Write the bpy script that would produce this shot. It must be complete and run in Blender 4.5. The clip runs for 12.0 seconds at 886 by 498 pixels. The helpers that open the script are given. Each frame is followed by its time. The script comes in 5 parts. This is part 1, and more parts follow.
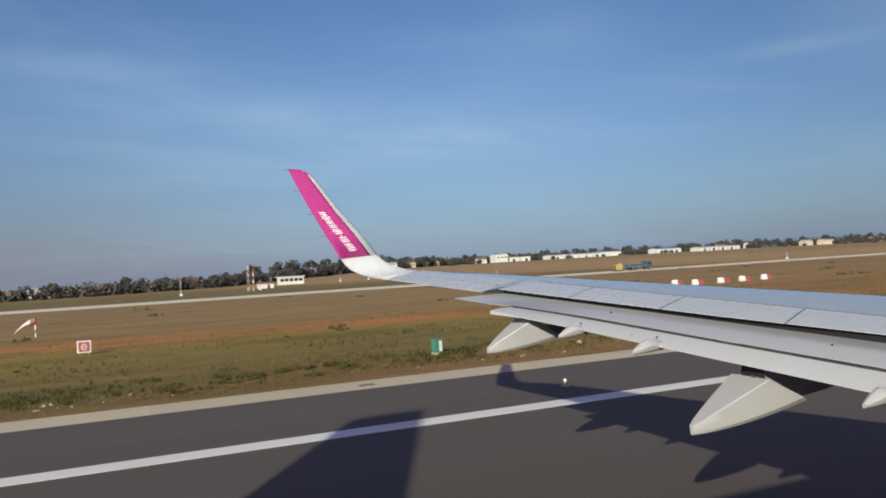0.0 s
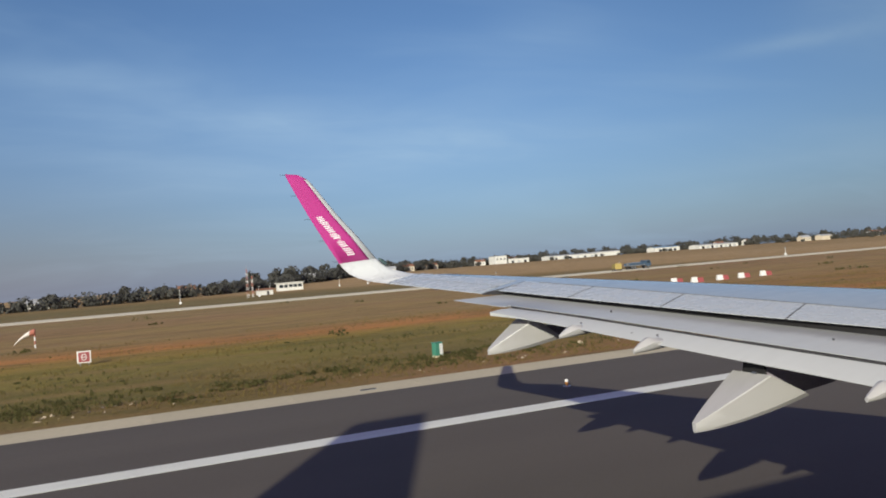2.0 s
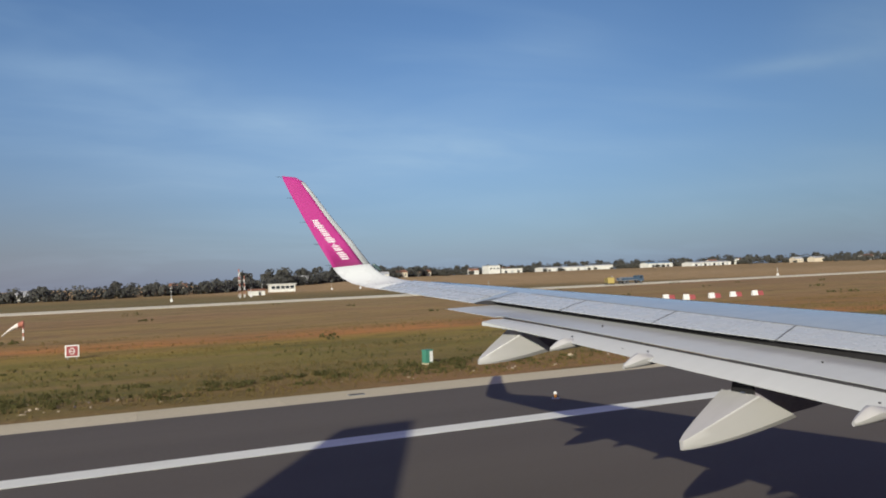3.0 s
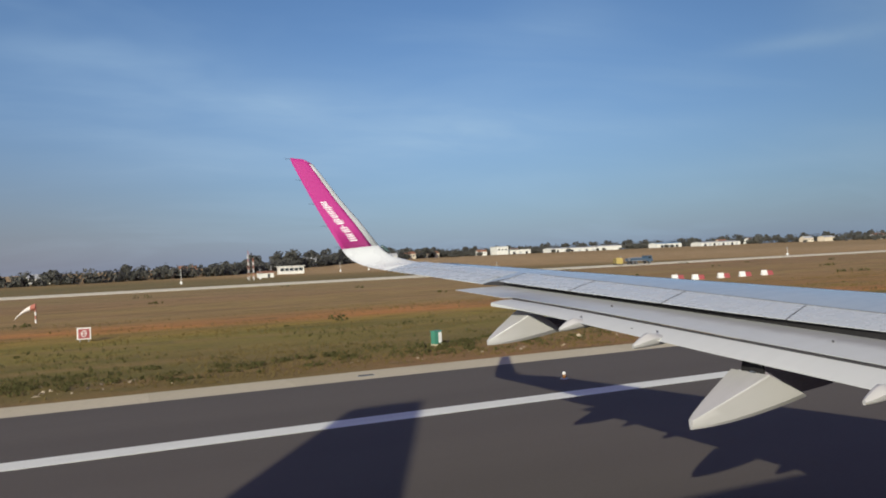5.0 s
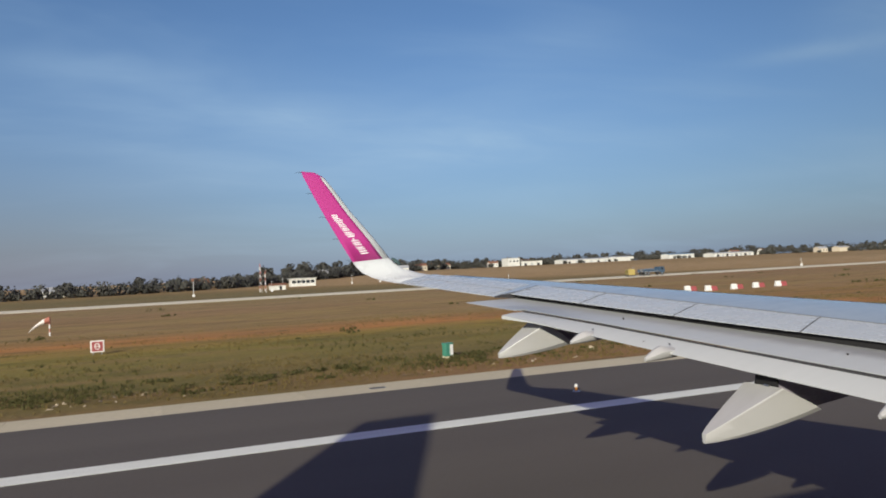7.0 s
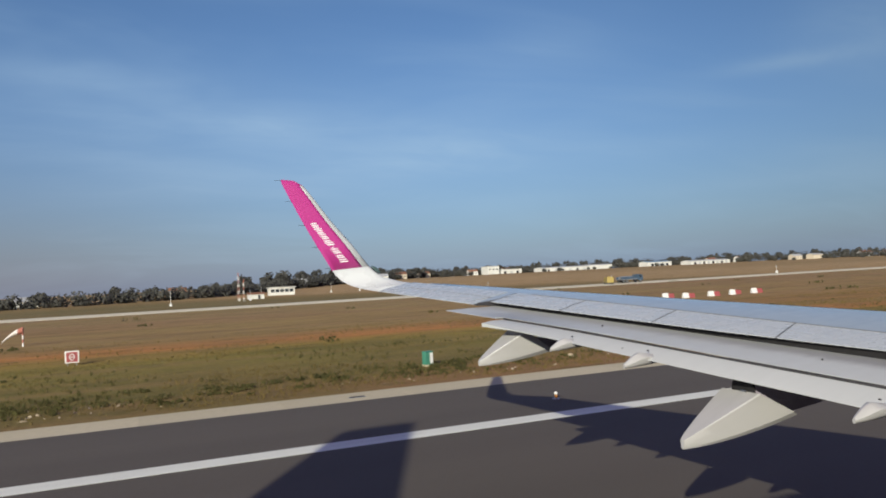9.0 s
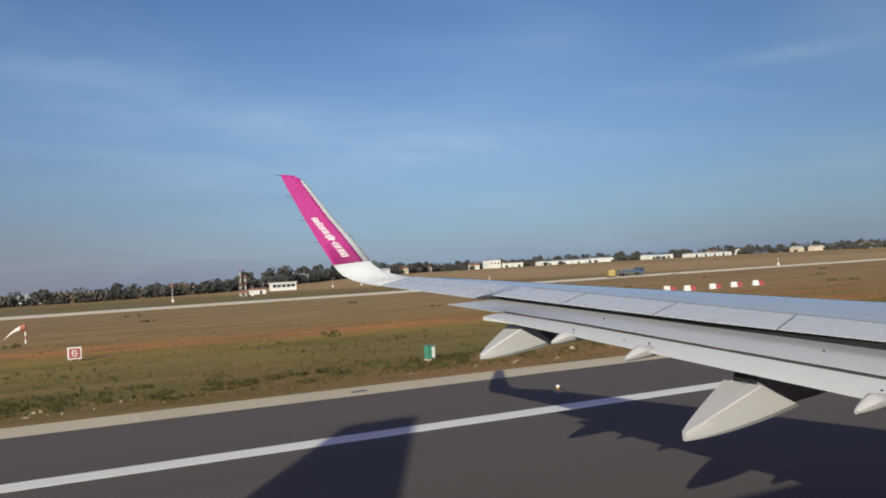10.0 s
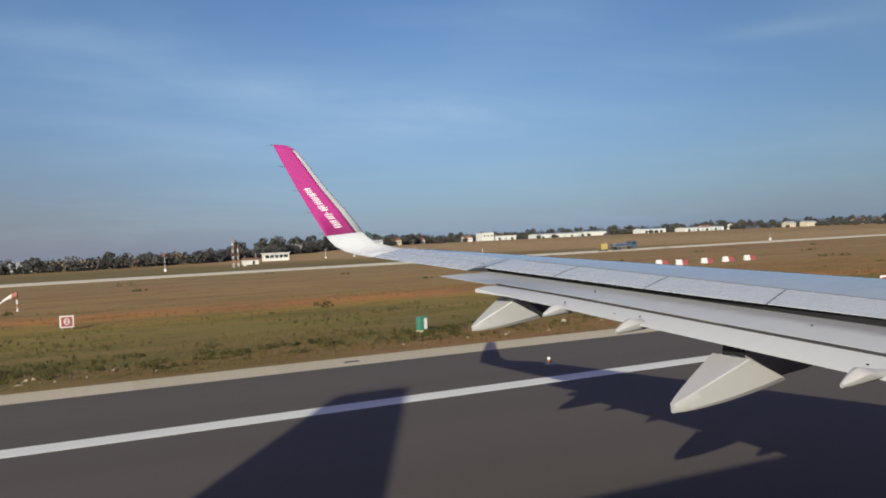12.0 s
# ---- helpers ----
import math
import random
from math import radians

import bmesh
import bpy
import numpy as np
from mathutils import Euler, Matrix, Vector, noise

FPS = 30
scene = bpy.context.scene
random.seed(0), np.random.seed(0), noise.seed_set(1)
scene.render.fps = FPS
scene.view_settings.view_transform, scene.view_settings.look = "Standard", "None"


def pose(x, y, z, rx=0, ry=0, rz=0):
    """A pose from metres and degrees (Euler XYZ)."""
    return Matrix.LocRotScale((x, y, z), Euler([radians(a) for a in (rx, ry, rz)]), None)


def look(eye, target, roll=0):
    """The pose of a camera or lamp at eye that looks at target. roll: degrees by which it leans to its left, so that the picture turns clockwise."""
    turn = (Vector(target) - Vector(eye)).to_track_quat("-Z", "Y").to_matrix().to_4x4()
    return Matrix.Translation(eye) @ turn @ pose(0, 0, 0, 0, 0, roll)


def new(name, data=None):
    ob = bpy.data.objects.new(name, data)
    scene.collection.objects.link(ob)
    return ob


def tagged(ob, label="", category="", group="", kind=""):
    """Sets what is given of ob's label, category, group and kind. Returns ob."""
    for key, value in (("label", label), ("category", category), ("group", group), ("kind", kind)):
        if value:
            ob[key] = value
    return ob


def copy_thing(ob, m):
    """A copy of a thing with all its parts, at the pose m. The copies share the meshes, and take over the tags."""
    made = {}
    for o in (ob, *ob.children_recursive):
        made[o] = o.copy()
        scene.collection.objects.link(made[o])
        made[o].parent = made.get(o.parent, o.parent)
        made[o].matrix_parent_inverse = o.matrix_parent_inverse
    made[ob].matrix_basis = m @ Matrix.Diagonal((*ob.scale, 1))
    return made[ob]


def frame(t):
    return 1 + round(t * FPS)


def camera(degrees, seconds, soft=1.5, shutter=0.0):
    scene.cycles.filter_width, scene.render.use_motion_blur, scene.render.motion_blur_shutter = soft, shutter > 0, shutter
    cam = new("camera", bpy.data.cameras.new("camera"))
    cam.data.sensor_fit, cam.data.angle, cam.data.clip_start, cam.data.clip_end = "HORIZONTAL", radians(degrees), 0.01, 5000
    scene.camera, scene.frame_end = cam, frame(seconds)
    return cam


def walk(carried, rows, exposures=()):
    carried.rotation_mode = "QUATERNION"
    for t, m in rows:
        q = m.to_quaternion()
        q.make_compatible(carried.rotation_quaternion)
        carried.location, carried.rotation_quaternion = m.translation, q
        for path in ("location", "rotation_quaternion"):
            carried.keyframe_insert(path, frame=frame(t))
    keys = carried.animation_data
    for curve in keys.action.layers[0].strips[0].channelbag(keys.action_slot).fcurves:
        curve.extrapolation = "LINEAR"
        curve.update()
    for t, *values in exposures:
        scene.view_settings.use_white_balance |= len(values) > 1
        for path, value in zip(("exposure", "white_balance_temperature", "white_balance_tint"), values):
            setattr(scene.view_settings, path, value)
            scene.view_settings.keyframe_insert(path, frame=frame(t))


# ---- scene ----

# x runs forward along the runway, y outward over the port wing, z up from the asphalt.
cam = camera(62.0, 12.0, soft=1.9)
ROWS = [
    (0.0, 0.000, -0.000, 4.500, 91.30, 3.31, -22.09),
    (0.5, -0.003, -0.003, 4.497, 91.39, 3.94, -21.76),
    (1.0, -0.002, 0.004, 4.498, 91.09, 3.59, -22.47),
    (1.5, -0.000, 0.009, 4.504, 90.63, 3.95, -21.66),
    (2.0, 0.011, 0.021, 4.492, 91.52, 4.46, -22.17),
    (2.5, 0.016, 0.028, 4.503, 91.66, 3.52, -20.76),
    (3.0, 0.000, 0.013, 4.503, 92.07, 2.26, -22.71),
    (3.5, 0.011, 0.003, 4.483, 89.65, 4.71, -21.33),
    (3.7, -0.002, 0.014, 4.501, 91.48, 2.04, -22.67),
    (5.3, -0.007, 0.022, 4.498, 90.56, 2.63, -22.04),
    (5.5, -0.003, 0.009, 4.512, 90.92, 2.49, -22.53),
    (6.0, 0.006, 0.006, 4.508, 91.11, 3.19, -22.65),
    (6.5, -0.000, 0.010, 4.504, 90.76, 4.77, -21.85),
    (7.0, 0.004, 0.015, 4.515, 91.60, 2.75, -21.19),
    (7.2, -0.002, 0.020, 4.504, 92.41, 2.92, -23.00),
    (8.8, -0.004, 0.026, 4.503, 91.88, 3.57, -21.98),
    (9.0, -0.004, 0.007, 4.509, 92.17, 2.94, -22.77),
    (9.5, 0.003, 0.001, 4.508, 91.06, 4.73, -21.66),
    (10.0, 0.004, 0.009, 4.502, 91.73, 3.29, -22.65),
    (10.5, 0.010, -0.008, 4.504, 91.19, 2.80, -24.38),
    (11.0, 0.006, 0.002, 4.501, 90.34, 3.22, -23.26),
    (11.5, 0.009, 0.004, 4.504, 89.83, 2.23, -23.08),
    (12.0, 0.008, 0.004, 4.499, 89.53, 2.75, -23.19),
]

walk(cam, [(t, pose(x, y, z, rx, ry, rz)) for t, x, y, z, rx, ry, rz in ROWS])

# ---- light ----
SUN_AZ, SUN_EL = radians(220.0), radians(20.55)   # compass bearing of the sun from +y, clockwise
scene.view_settings.exposure = 0.04

world = bpy.data.worlds.new("sky")
scene.world = world
world.use_nodes = True
wt = world.node_tree
wt.nodes.clear()


def wnode(kind, **props):
    n = wt.nodes.new(kind)
    for k, v in props.items():
        setattr(n, k, v)
    return n


def wmath(op, a, b=None):
    n = wnode("ShaderNodeMath", operation=op)
    for i, v in enumerate((a, b)):
        if v is None:
            continue
        if isinstance(v, (int, float)):
            n.inputs[i].default_value = v
        else:
            wt.links.new(v, n.inputs[i])
    return n.outputs[0]


sky = wnode("ShaderNodeTexSky", sky_type="NISHITA", sun_disc=False, sun_elevation=SUN_EL, sun_rotation=SUN_AZ,
            altitude=50.0, air_density=1.0, dust_density=0.25, ozone_density=4.5)
coord = wnode("ShaderNodeTexCoord")
sep = wnode("ShaderNodeSeparateXYZ")
wt.links.new(coord.outputs["Generated"], sep.inputs[0])
lift = wmath("ADD", wmath("MAXIMUM", sep.outputs[2], 0.0), 0.18)
comb = wnode("ShaderNodeCombineXYZ")
wt.links.new(wmath("DIVIDE", sep.outputs[0], lift), comb.inputs[0])
wt.links.new(wmath("DIVIDE", sep.outputs[1], lift), comb.inputs[1])


def sky_noise(scale, detail, stretch, lo, hi, top):
    """Soft streaks of thin cloud, as a share from 0 to top."""
    turn = wnode("ShaderNodeMapping")
    turn.inputs["Rotation"].default_value = (0, 0, radians(14))
    turn.inputs["Scale"].default_value = stretch
    wt.links.new(comb.outputs[0], turn.inputs["Vector"])
    n = wnode("ShaderNodeTexNoise")
    n.inputs["Scale"].default_value, n.inputs["Detail"].default_value = scale, detail
    n.inputs["Roughness"].default_value, n.inputs["Distortion"].default_value = 0.55, 0.6
    wt.links.new(turn.outputs[0], n.inputs["Vector"])
    r = wnode("ShaderNodeMapRange", interpolation_type="SMOOTHSTEP")
    for name, v in (("From Min", lo), ("From Max", hi), ("To Max", top)):
        r.inputs[name].default_value = v
    wt.links.new(n.outputs[0], r.inputs["Value"])
    return r.outputs[0]


bearing = wmath("MULTIPLY", wmath("ARCTAN2", sep.outputs[0], sep.outputs[1]), 180 / math.pi)
wisps = None
# thin clouds: bearing and height of the middle, half widths, strength
for az, h, wide, tall, strength in ((-4.0, 0.262, 7.0, 0.017, 0.22), (10.4, 0.212, 4.0, 0.024, 0.24), (7.0, 0.195, 14.0, 0.060, 0.18), (24.3, 0.173, 7.0, 0.022, 0.22),
                                    (21.0, 0.165, 15.0, 0.055, 0.20), (49.0, 0.236, 5.0, 0.010, 0.26), (53.5, 0.262, 4.5, 0.05, 0.22), (32.0, 0.290, 6.0, 0.035, 0.14),
                                    (45.9, 0.098, 9.0, 0.011, 0.12), (3.0, 0.127, 10.0, 0.016, 0.14), (38.0, 0.155, 7.0, 0.014, 0.14)):
    u = wmath("POWER", wmath("ABSOLUTE", wmath("DIVIDE", wmath("SUBTRACT", bearing, az), wide)), 2.0)
    v = wmath("POWER", wmath("ABSOLUTE", wmath("DIVIDE", wmath("SUBTRACT", sep.outputs[2], h), tall)), 2.0)
    g = wmath("MULTIPLY", wmath("POWER", 2.718, wmath("MULTIPLY", wmath("ADD", u, v), -1.0)), strength)
    wisps = g if wisps is None else wmath("ADD", wisps, g)
torn = wmath("ADD", sky_noise(2.6, 5.0, (0.9, 1.8, 1.0), 0.25, 0.80, 0.6), 0.60)
veil = wmath("MINIMUM", wmath("ADD", wmath("MULTIPLY", wisps, torn), sky_noise(0.9, 4.0, (0.8, 1.5, 1.0), 0.42, 0.78, 0.22)), 0.75)
mix = wnode("ShaderNodeMix", data_type="RGBA")
wt.links.new(veil, mix.inputs["Factor"])
mix.inputs[7].default_value = (4.9, 6.3, 7.5, 1)
# blue-grey haze that thickens towards the horizon
haze = wnode("ShaderNodeMix", data_type="RGBA")
wt.links.new(wmath("MULTIPLY", wmath("POWER", 2.718, wmath("MULTIPLY", wmath("MAXIMUM", sep.outputs[2], 0.0), -7.0)), 0.96), haze.inputs["Factor"])
wt.links.new(sky.outputs[0], haze.inputs[6])
# the haze is pale and warm round the sun, blue-grey away from it
toward = wnode("ShaderNodeVectorMath", operation="DOT_PRODUCT")
wt.links.new(coord.outputs["Generated"], toward.inputs[0])
toward.inputs[1].default_value = (math.sin(SUN_AZ) * math.cos(SUN_EL), math.cos(SUN_AZ) * math.cos(SUN_EL), math.sin(SUN_EL))
glow = wnode("ShaderNodeMapRange", interpolation_type="SMOOTHSTEP")
glow.inputs["From Min"].default_value, glow.inputs["From Max"].default_value = -0.25, 0.95
wt.links.new(toward.outputs["Value"], glow.inputs["Value"])
hue = wnode("ShaderNodeMix", data_type="RGBA")
wt.links.new(glow.outputs[0], hue.inputs["Factor"])
hue.inputs[6].default_value = (2.86, 3.36, 4.36, 1)
hue.inputs[7].default_value = (17.0, 10.4, 9.6, 1)
wt.links.new(hue.outputs[2], haze.inputs[7])
wt.links.new(haze.outputs[2], mix.inputs[6])
# unseen lilac tone high overhead, added to tint the shadows below
high = wnode("ShaderNodeMapRange", interpolation_type="SMOOTHSTEP")
high.inputs["From Min"].default_value, high.inputs["From Max"].default_value, high.inputs["To Max"].default_value = 0.36, 0.90, 0.66
wt.links.new(sep.outputs[2], high.inputs["Value"])
dome = wnode("ShaderNodeMix", data_type="RGBA")
wt.links.new(high.outputs[0], dome.inputs["Factor"])
wt.links.new(mix.outputs[2], dome.inputs[6])
dome.inputs[7].default_value = (2.6, 1.15, 2.5, 1)
back = wnode("ShaderNodeBackground")
back.inputs["Strength"].default_value = 0.0885
tint = wnode("ShaderNodeMix", data_type="RGBA", blend_type="MULTIPLY")
tint.inputs["Factor"].default_value = 1.0
wt.links.new(dome.outputs[2], tint.inputs[6])
dim = wmath("POWER", 2.718, wmath("MULTIPLY", wmath("POWER", wmath("ABSOLUTE", wmath("DIVIDE", wmath("SUBTRACT", bearing, 60.0), 24.0)), 2.0), -1.0))
shade = wnode("ShaderNodeMix", data_type="RGBA")
wt.links.new(dim, shade.inputs["Factor"])
shade.inputs[6].default_value = (0.895, 1.00, 1.10, 1)
shade.inputs[7].default_value = (0.675, 0.75, 0.82, 1)
# the low haze on the other side is dull and grey
off_left = wmath("POWER", wmath("ABSOLUTE", wmath("DIVIDE", wmath("ADD", bearing, 12.0), 20.0)), 2.0)
off_low = wmath("POWER", wmath("ABSOLUTE", wmath("DIVIDE", sep.outputs[2], 0.15)), 2.0)
dull = wnode("ShaderNodeMix", data_type="RGBA")
wt.links.new(wmath("POWER", 2.718, wmath("MULTIPLY", wmath("ADD", off_left, off_low), -1.0)), dull.inputs["Factor"])
wt.links.new(shade.outputs[2], dull.inputs[6])
dull.inputs[7].default_value = (0.78, 0.72, 0.74, 1)
wt.links.new(dull.outputs[2], tint.inputs[7])
wt.links.new(tint.outputs[2], back.inputs["Color"])
out = wnode("ShaderNodeOutputWorld")
wt.links.new(back.outputs[0], out.inputs["Surface"])

sun = new("sun", bpy.data.lights.new("sun", "SUN"))
sun.data.energy, sun.data.angle, sun.data.color = 5.0, radians(0.55), (1.0, 0.96, 0.775)
sun_way = Vector((math.sin(SUN_AZ) * math.cos(SUN_EL), math.cos(SUN_AZ) * math.cos(SUN_EL), math.sin(SUN_EL)))
sun.matrix_world = look(sun_way * 100, (0, 0, 0))


# ---- materials ----
class Mat:
    """A node material with a few short hands."""

    def __init__(self, name, rough=0.6, metal=0.0, spec=0.5):
        self.m = bpy.data.materials.new(name)
        self.m.use_nodes = True
        self.t = self.m.node_tree
        self.b = self.t.nodes["Principled BSDF"]
        self.b.inputs["Roughness"].default_value = rough
        self.b.inputs["Metallic"].default_value = metal
        self.b.inputs["Specular IOR Level"].default_value = spec
        self.c = self.node("ShaderNodeTexCoord").outputs["Object"]

    def node(self, kind, **props):
        n = self.t.nodes.new(kind)
        for k, v in props.items():
            setattr(n, k, v)
        return n

    def put(self, socket, v):
        if isinstance(v, (int, float)):
            socket.default_value = v
        elif isinstance(v, tuple):
            socket.default_value = (*v, 1) if len(v) == 3 and socket.type == "RGBA" else v
        else:
            self.t.links.new(v, socket)

    def math(self, op, a, b=0.0):
        n = self.node("ShaderNodeMath", operation=op)
        self.put(n.inputs[0], a)
        self.put(n.inputs[1], b)
        return n.outputs[0]

    def noise(self, scale, detail=4.0, stretch=(1, 1, 1), rough=0.55, distort=0.0):
        mp = self.node("ShaderNodeMapping")
        mp.inputs["Scale"].default_value = stretch
        self.put(mp.inputs["Vector"], self.c)
        n = self.node("ShaderNodeTexNoise")
        n.inputs["Scale"].default_value, n.inputs["Detail"].default_value = scale, detail
        n.inputs["Roughness"].default_value, n.inputs["Distortion"].default_value = rough, distort
        self.put(n.inputs["Vector"], mp.outputs[0])
        return n.outputs[0]

    def range(self, v, a, b, c=0.0, d=1.0):
        n = self.node("ShaderNodeMapRange")
        for i, s in enumerate((v, a, b, c, d)):
            self.put(n.inputs[i], s)
        return n.outputs[0]

    def ramp(self, v, stops):
        n = self.node("ShaderNodeValToRGB")
        e = n.color_ramp.elements
        while len(e) < len(stops):
            e.new(0.5)
        for el, (p, col) in zip(e, stops):
            el.position, el.color = p, (*col, 1)
        self.put(n.inputs[0], v)
        return n.outputs[0]

    def mix(self, f, a, b, how="MIX"):
        n = self.node("ShaderNodeMix", data_type="RGBA", blend_type=how)
        self.put(n.inputs["Factor"], f)
        self.put(n.inputs[6], a)
        self.put(n.inputs[7], b)
        return n.outputs[2]

    def color(self, v):
        self.put(self.b.inputs["Base Color"], v)
        return self

    def roughness(self, v):
        self.put(self.b.inputs["Roughness"], v)
        return self

    def bump(self, h, strength=0.3, dist=0.02):
        n = self.node("ShaderNodeBump")
        n.inputs["Strength"].default_value, n.inputs["Distance"].default_value = strength, dist
        self.put(n.inputs["Height"], h)
        self.put(self.b.inputs["Normal"], n.outputs[0])
        return self


def plain(name, col, rough=0.6, metal=0.0, vary=0.12, scale=3.0):
    """A paint or plastic with soft dirt at two scales."""
    m = Mat(name, rough, metal)
    dirt = m.math("MULTIPLY", m.noise(scale, 3), m.noise(scale * 9, 2))
    f = m.range(dirt, 0.12, 0.42)
    dark = tuple(c * (1 - vary * 2) for c in col)
    m.color(m.mix(f, dark, col))
    m.roughness(m.range(m.noise(scale * 4, 2), 0.3, 0.7, max(rough - 0.08, 0.03), rough + 0.08))
    return m.m


def aircraft_paint(name, col, rough, streak=0.16):
    """Aircraft paint with faint soot and oil streaks along the flow."""
    m = Mat(name, rough)
    f = m.range(m.noise(2.2, 4, (0.35, 3.5, 1.0)), 0.35, 0.72)
    g = m.range(m.noise(3.5, 2, (0.5, 1.6, 1.0)), 0.35, 0.8)
    dark = tuple(c * (1 - streak) for c in col)
    m.color(m.mix(m.math("MULTIPLY", f, g), col, dark))
    m.roughness(m.range(m.noise(5, 3), 0.3, 0.7, rough - 0.06, rough + 0.08))
    return m.m


WING_GREY = aircraft_paint("wing_grey_paint", (0.38, 0.425, 0.47), 0.16)
PANEL_GREY = aircraft_paint("panel_grey_paint", (0.50, 0.52, 0.535), 0.26, 0.10)


def flap_paint():
    """Grey paint, darker along the front that slides out from under the spoilers."""
    m = Mat("flap_grey_paint", 0.30)
    sp = m.node("ShaderNodeSeparateXYZ")
    m.put(sp.inputs[0], m.c)
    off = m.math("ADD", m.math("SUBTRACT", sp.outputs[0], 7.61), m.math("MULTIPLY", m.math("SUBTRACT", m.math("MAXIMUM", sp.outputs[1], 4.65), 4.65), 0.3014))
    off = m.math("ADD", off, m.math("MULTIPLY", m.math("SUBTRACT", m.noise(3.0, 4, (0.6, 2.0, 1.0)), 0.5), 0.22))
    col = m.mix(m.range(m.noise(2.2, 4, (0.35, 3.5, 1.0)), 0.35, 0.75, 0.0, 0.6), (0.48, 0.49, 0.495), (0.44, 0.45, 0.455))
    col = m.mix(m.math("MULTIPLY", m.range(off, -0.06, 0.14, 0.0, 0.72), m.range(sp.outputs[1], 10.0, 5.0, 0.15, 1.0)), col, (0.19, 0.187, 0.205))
    m.color(col)
    m.roughness(m.range(m.noise(5, 3), 0.3, 0.7, 0.30, 0.42))
    return m.m


FLAP_GREY = flap_paint()
FAIRING_WHITE = aircraft_paint("fairing_paint", (0.445, 0.433, 0.436), 0.42)
HULL_WHITE = aircraft_paint("hull_white_paint", (0.60, 0.615, 0.63), 0.28, 0.08)
PINK = aircraft_paint("magenta_paint", (0.45, 0.038, 0.225), 0.36, 0.05)
MARK_WHITE = plain("marking_white", (0.82, 0.80, 0.82), 0.4, 0, 0.03)
DARK_SEAL_AND_SHADE = plain("dark_seal_and_shade", (0.035, 0.033, 0.038), 0.7)
EDGE_METAL = aircraft_paint("bare_leading_edge", (0.43, 0.445, 0.46), 0.38, 0.1)
SEAM_GREY = plain("grey_sealant", (0.17, 0.175, 0.19), 0.6)
BARE_METAL = plain("bare_metal", (0.55, 0.56, 0.58), 0.28, 1.0, 0.08)
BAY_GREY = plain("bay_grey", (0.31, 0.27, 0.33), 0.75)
# near-black for deep gaps, with their shade put into the colour
GAP_SHADE_BLACK = plain("gap_shade_black", (0.010, 0.009, 0.011), 0.9)
RUBBER = plain("rubber", (0.025, 0.025, 0.025), 0.75)
LENS = plain("lens_glass", (0.06, 0.10, 0.10), 0.08)


def asphalt_material():
    m = Mat("asphalt", 0.82)
    big = m.range(m.noise(0.05, 3, (0.25, 1, 1)), 0.3, 0.7)
    lanes = m.range(m.noise(0.35, 3, (0.03, 1.0, 1)), 0.3, 0.7)
    grain = m.noise(26, 3, (0.35, 1, 1))
    col = m.mix(big, (0.0795, 0.0668, 0.0545), (0.0990, 0.0825, 0.0665))
    col = m.mix(m.math("MULTIPLY", lanes, 0.5), col, (0.0620, 0.0500, 0.0407))
    col = m.mix(m.range(grain, 0.35, 0.75, 0.0, 0.35), col, (0.138, 0.110, 0.092))
    m.color(col)
    return m.bump(m.noise(60, 2), 0.35, 0.01).m


def concrete_material(name, a, b):
    m = Mat(name, 0.85)
    col = m.mix(m.range(m.noise(0.5, 4, (0.3, 1, 1)), 0.3, 0.7), a, b)
    col = m.mix(m.range(m.noise(7, 3, (0.6, 1, 1)), 0.45, 0.8, 0.0, 0.45), col, tuple(c * 0.62 for c in a))
    info = m.node("ShaderNodeObjectInfo")
    col = m.mix(m.range(info.outputs["Random"], 0, 1, 0.0, 0.22), col, tuple(c * 0.7 for c in a))
    m.color(col)
    return m.bump(m.noise(30, 3), 0.3, 0.01).m


def line_paint():
    m = Mat("line_paint", 0.6)
    wear = m.math("MULTIPLY", m.noise(1.3, 4, (0.25, 1, 1)), m.noise(16, 3))
    m.color(m.mix(m.range(wear, 0.26, 0.42, 0.0, 0.5), (0.75, 0.75, 0.68), (0.46, 0.44, 0.40)))
    return m.m


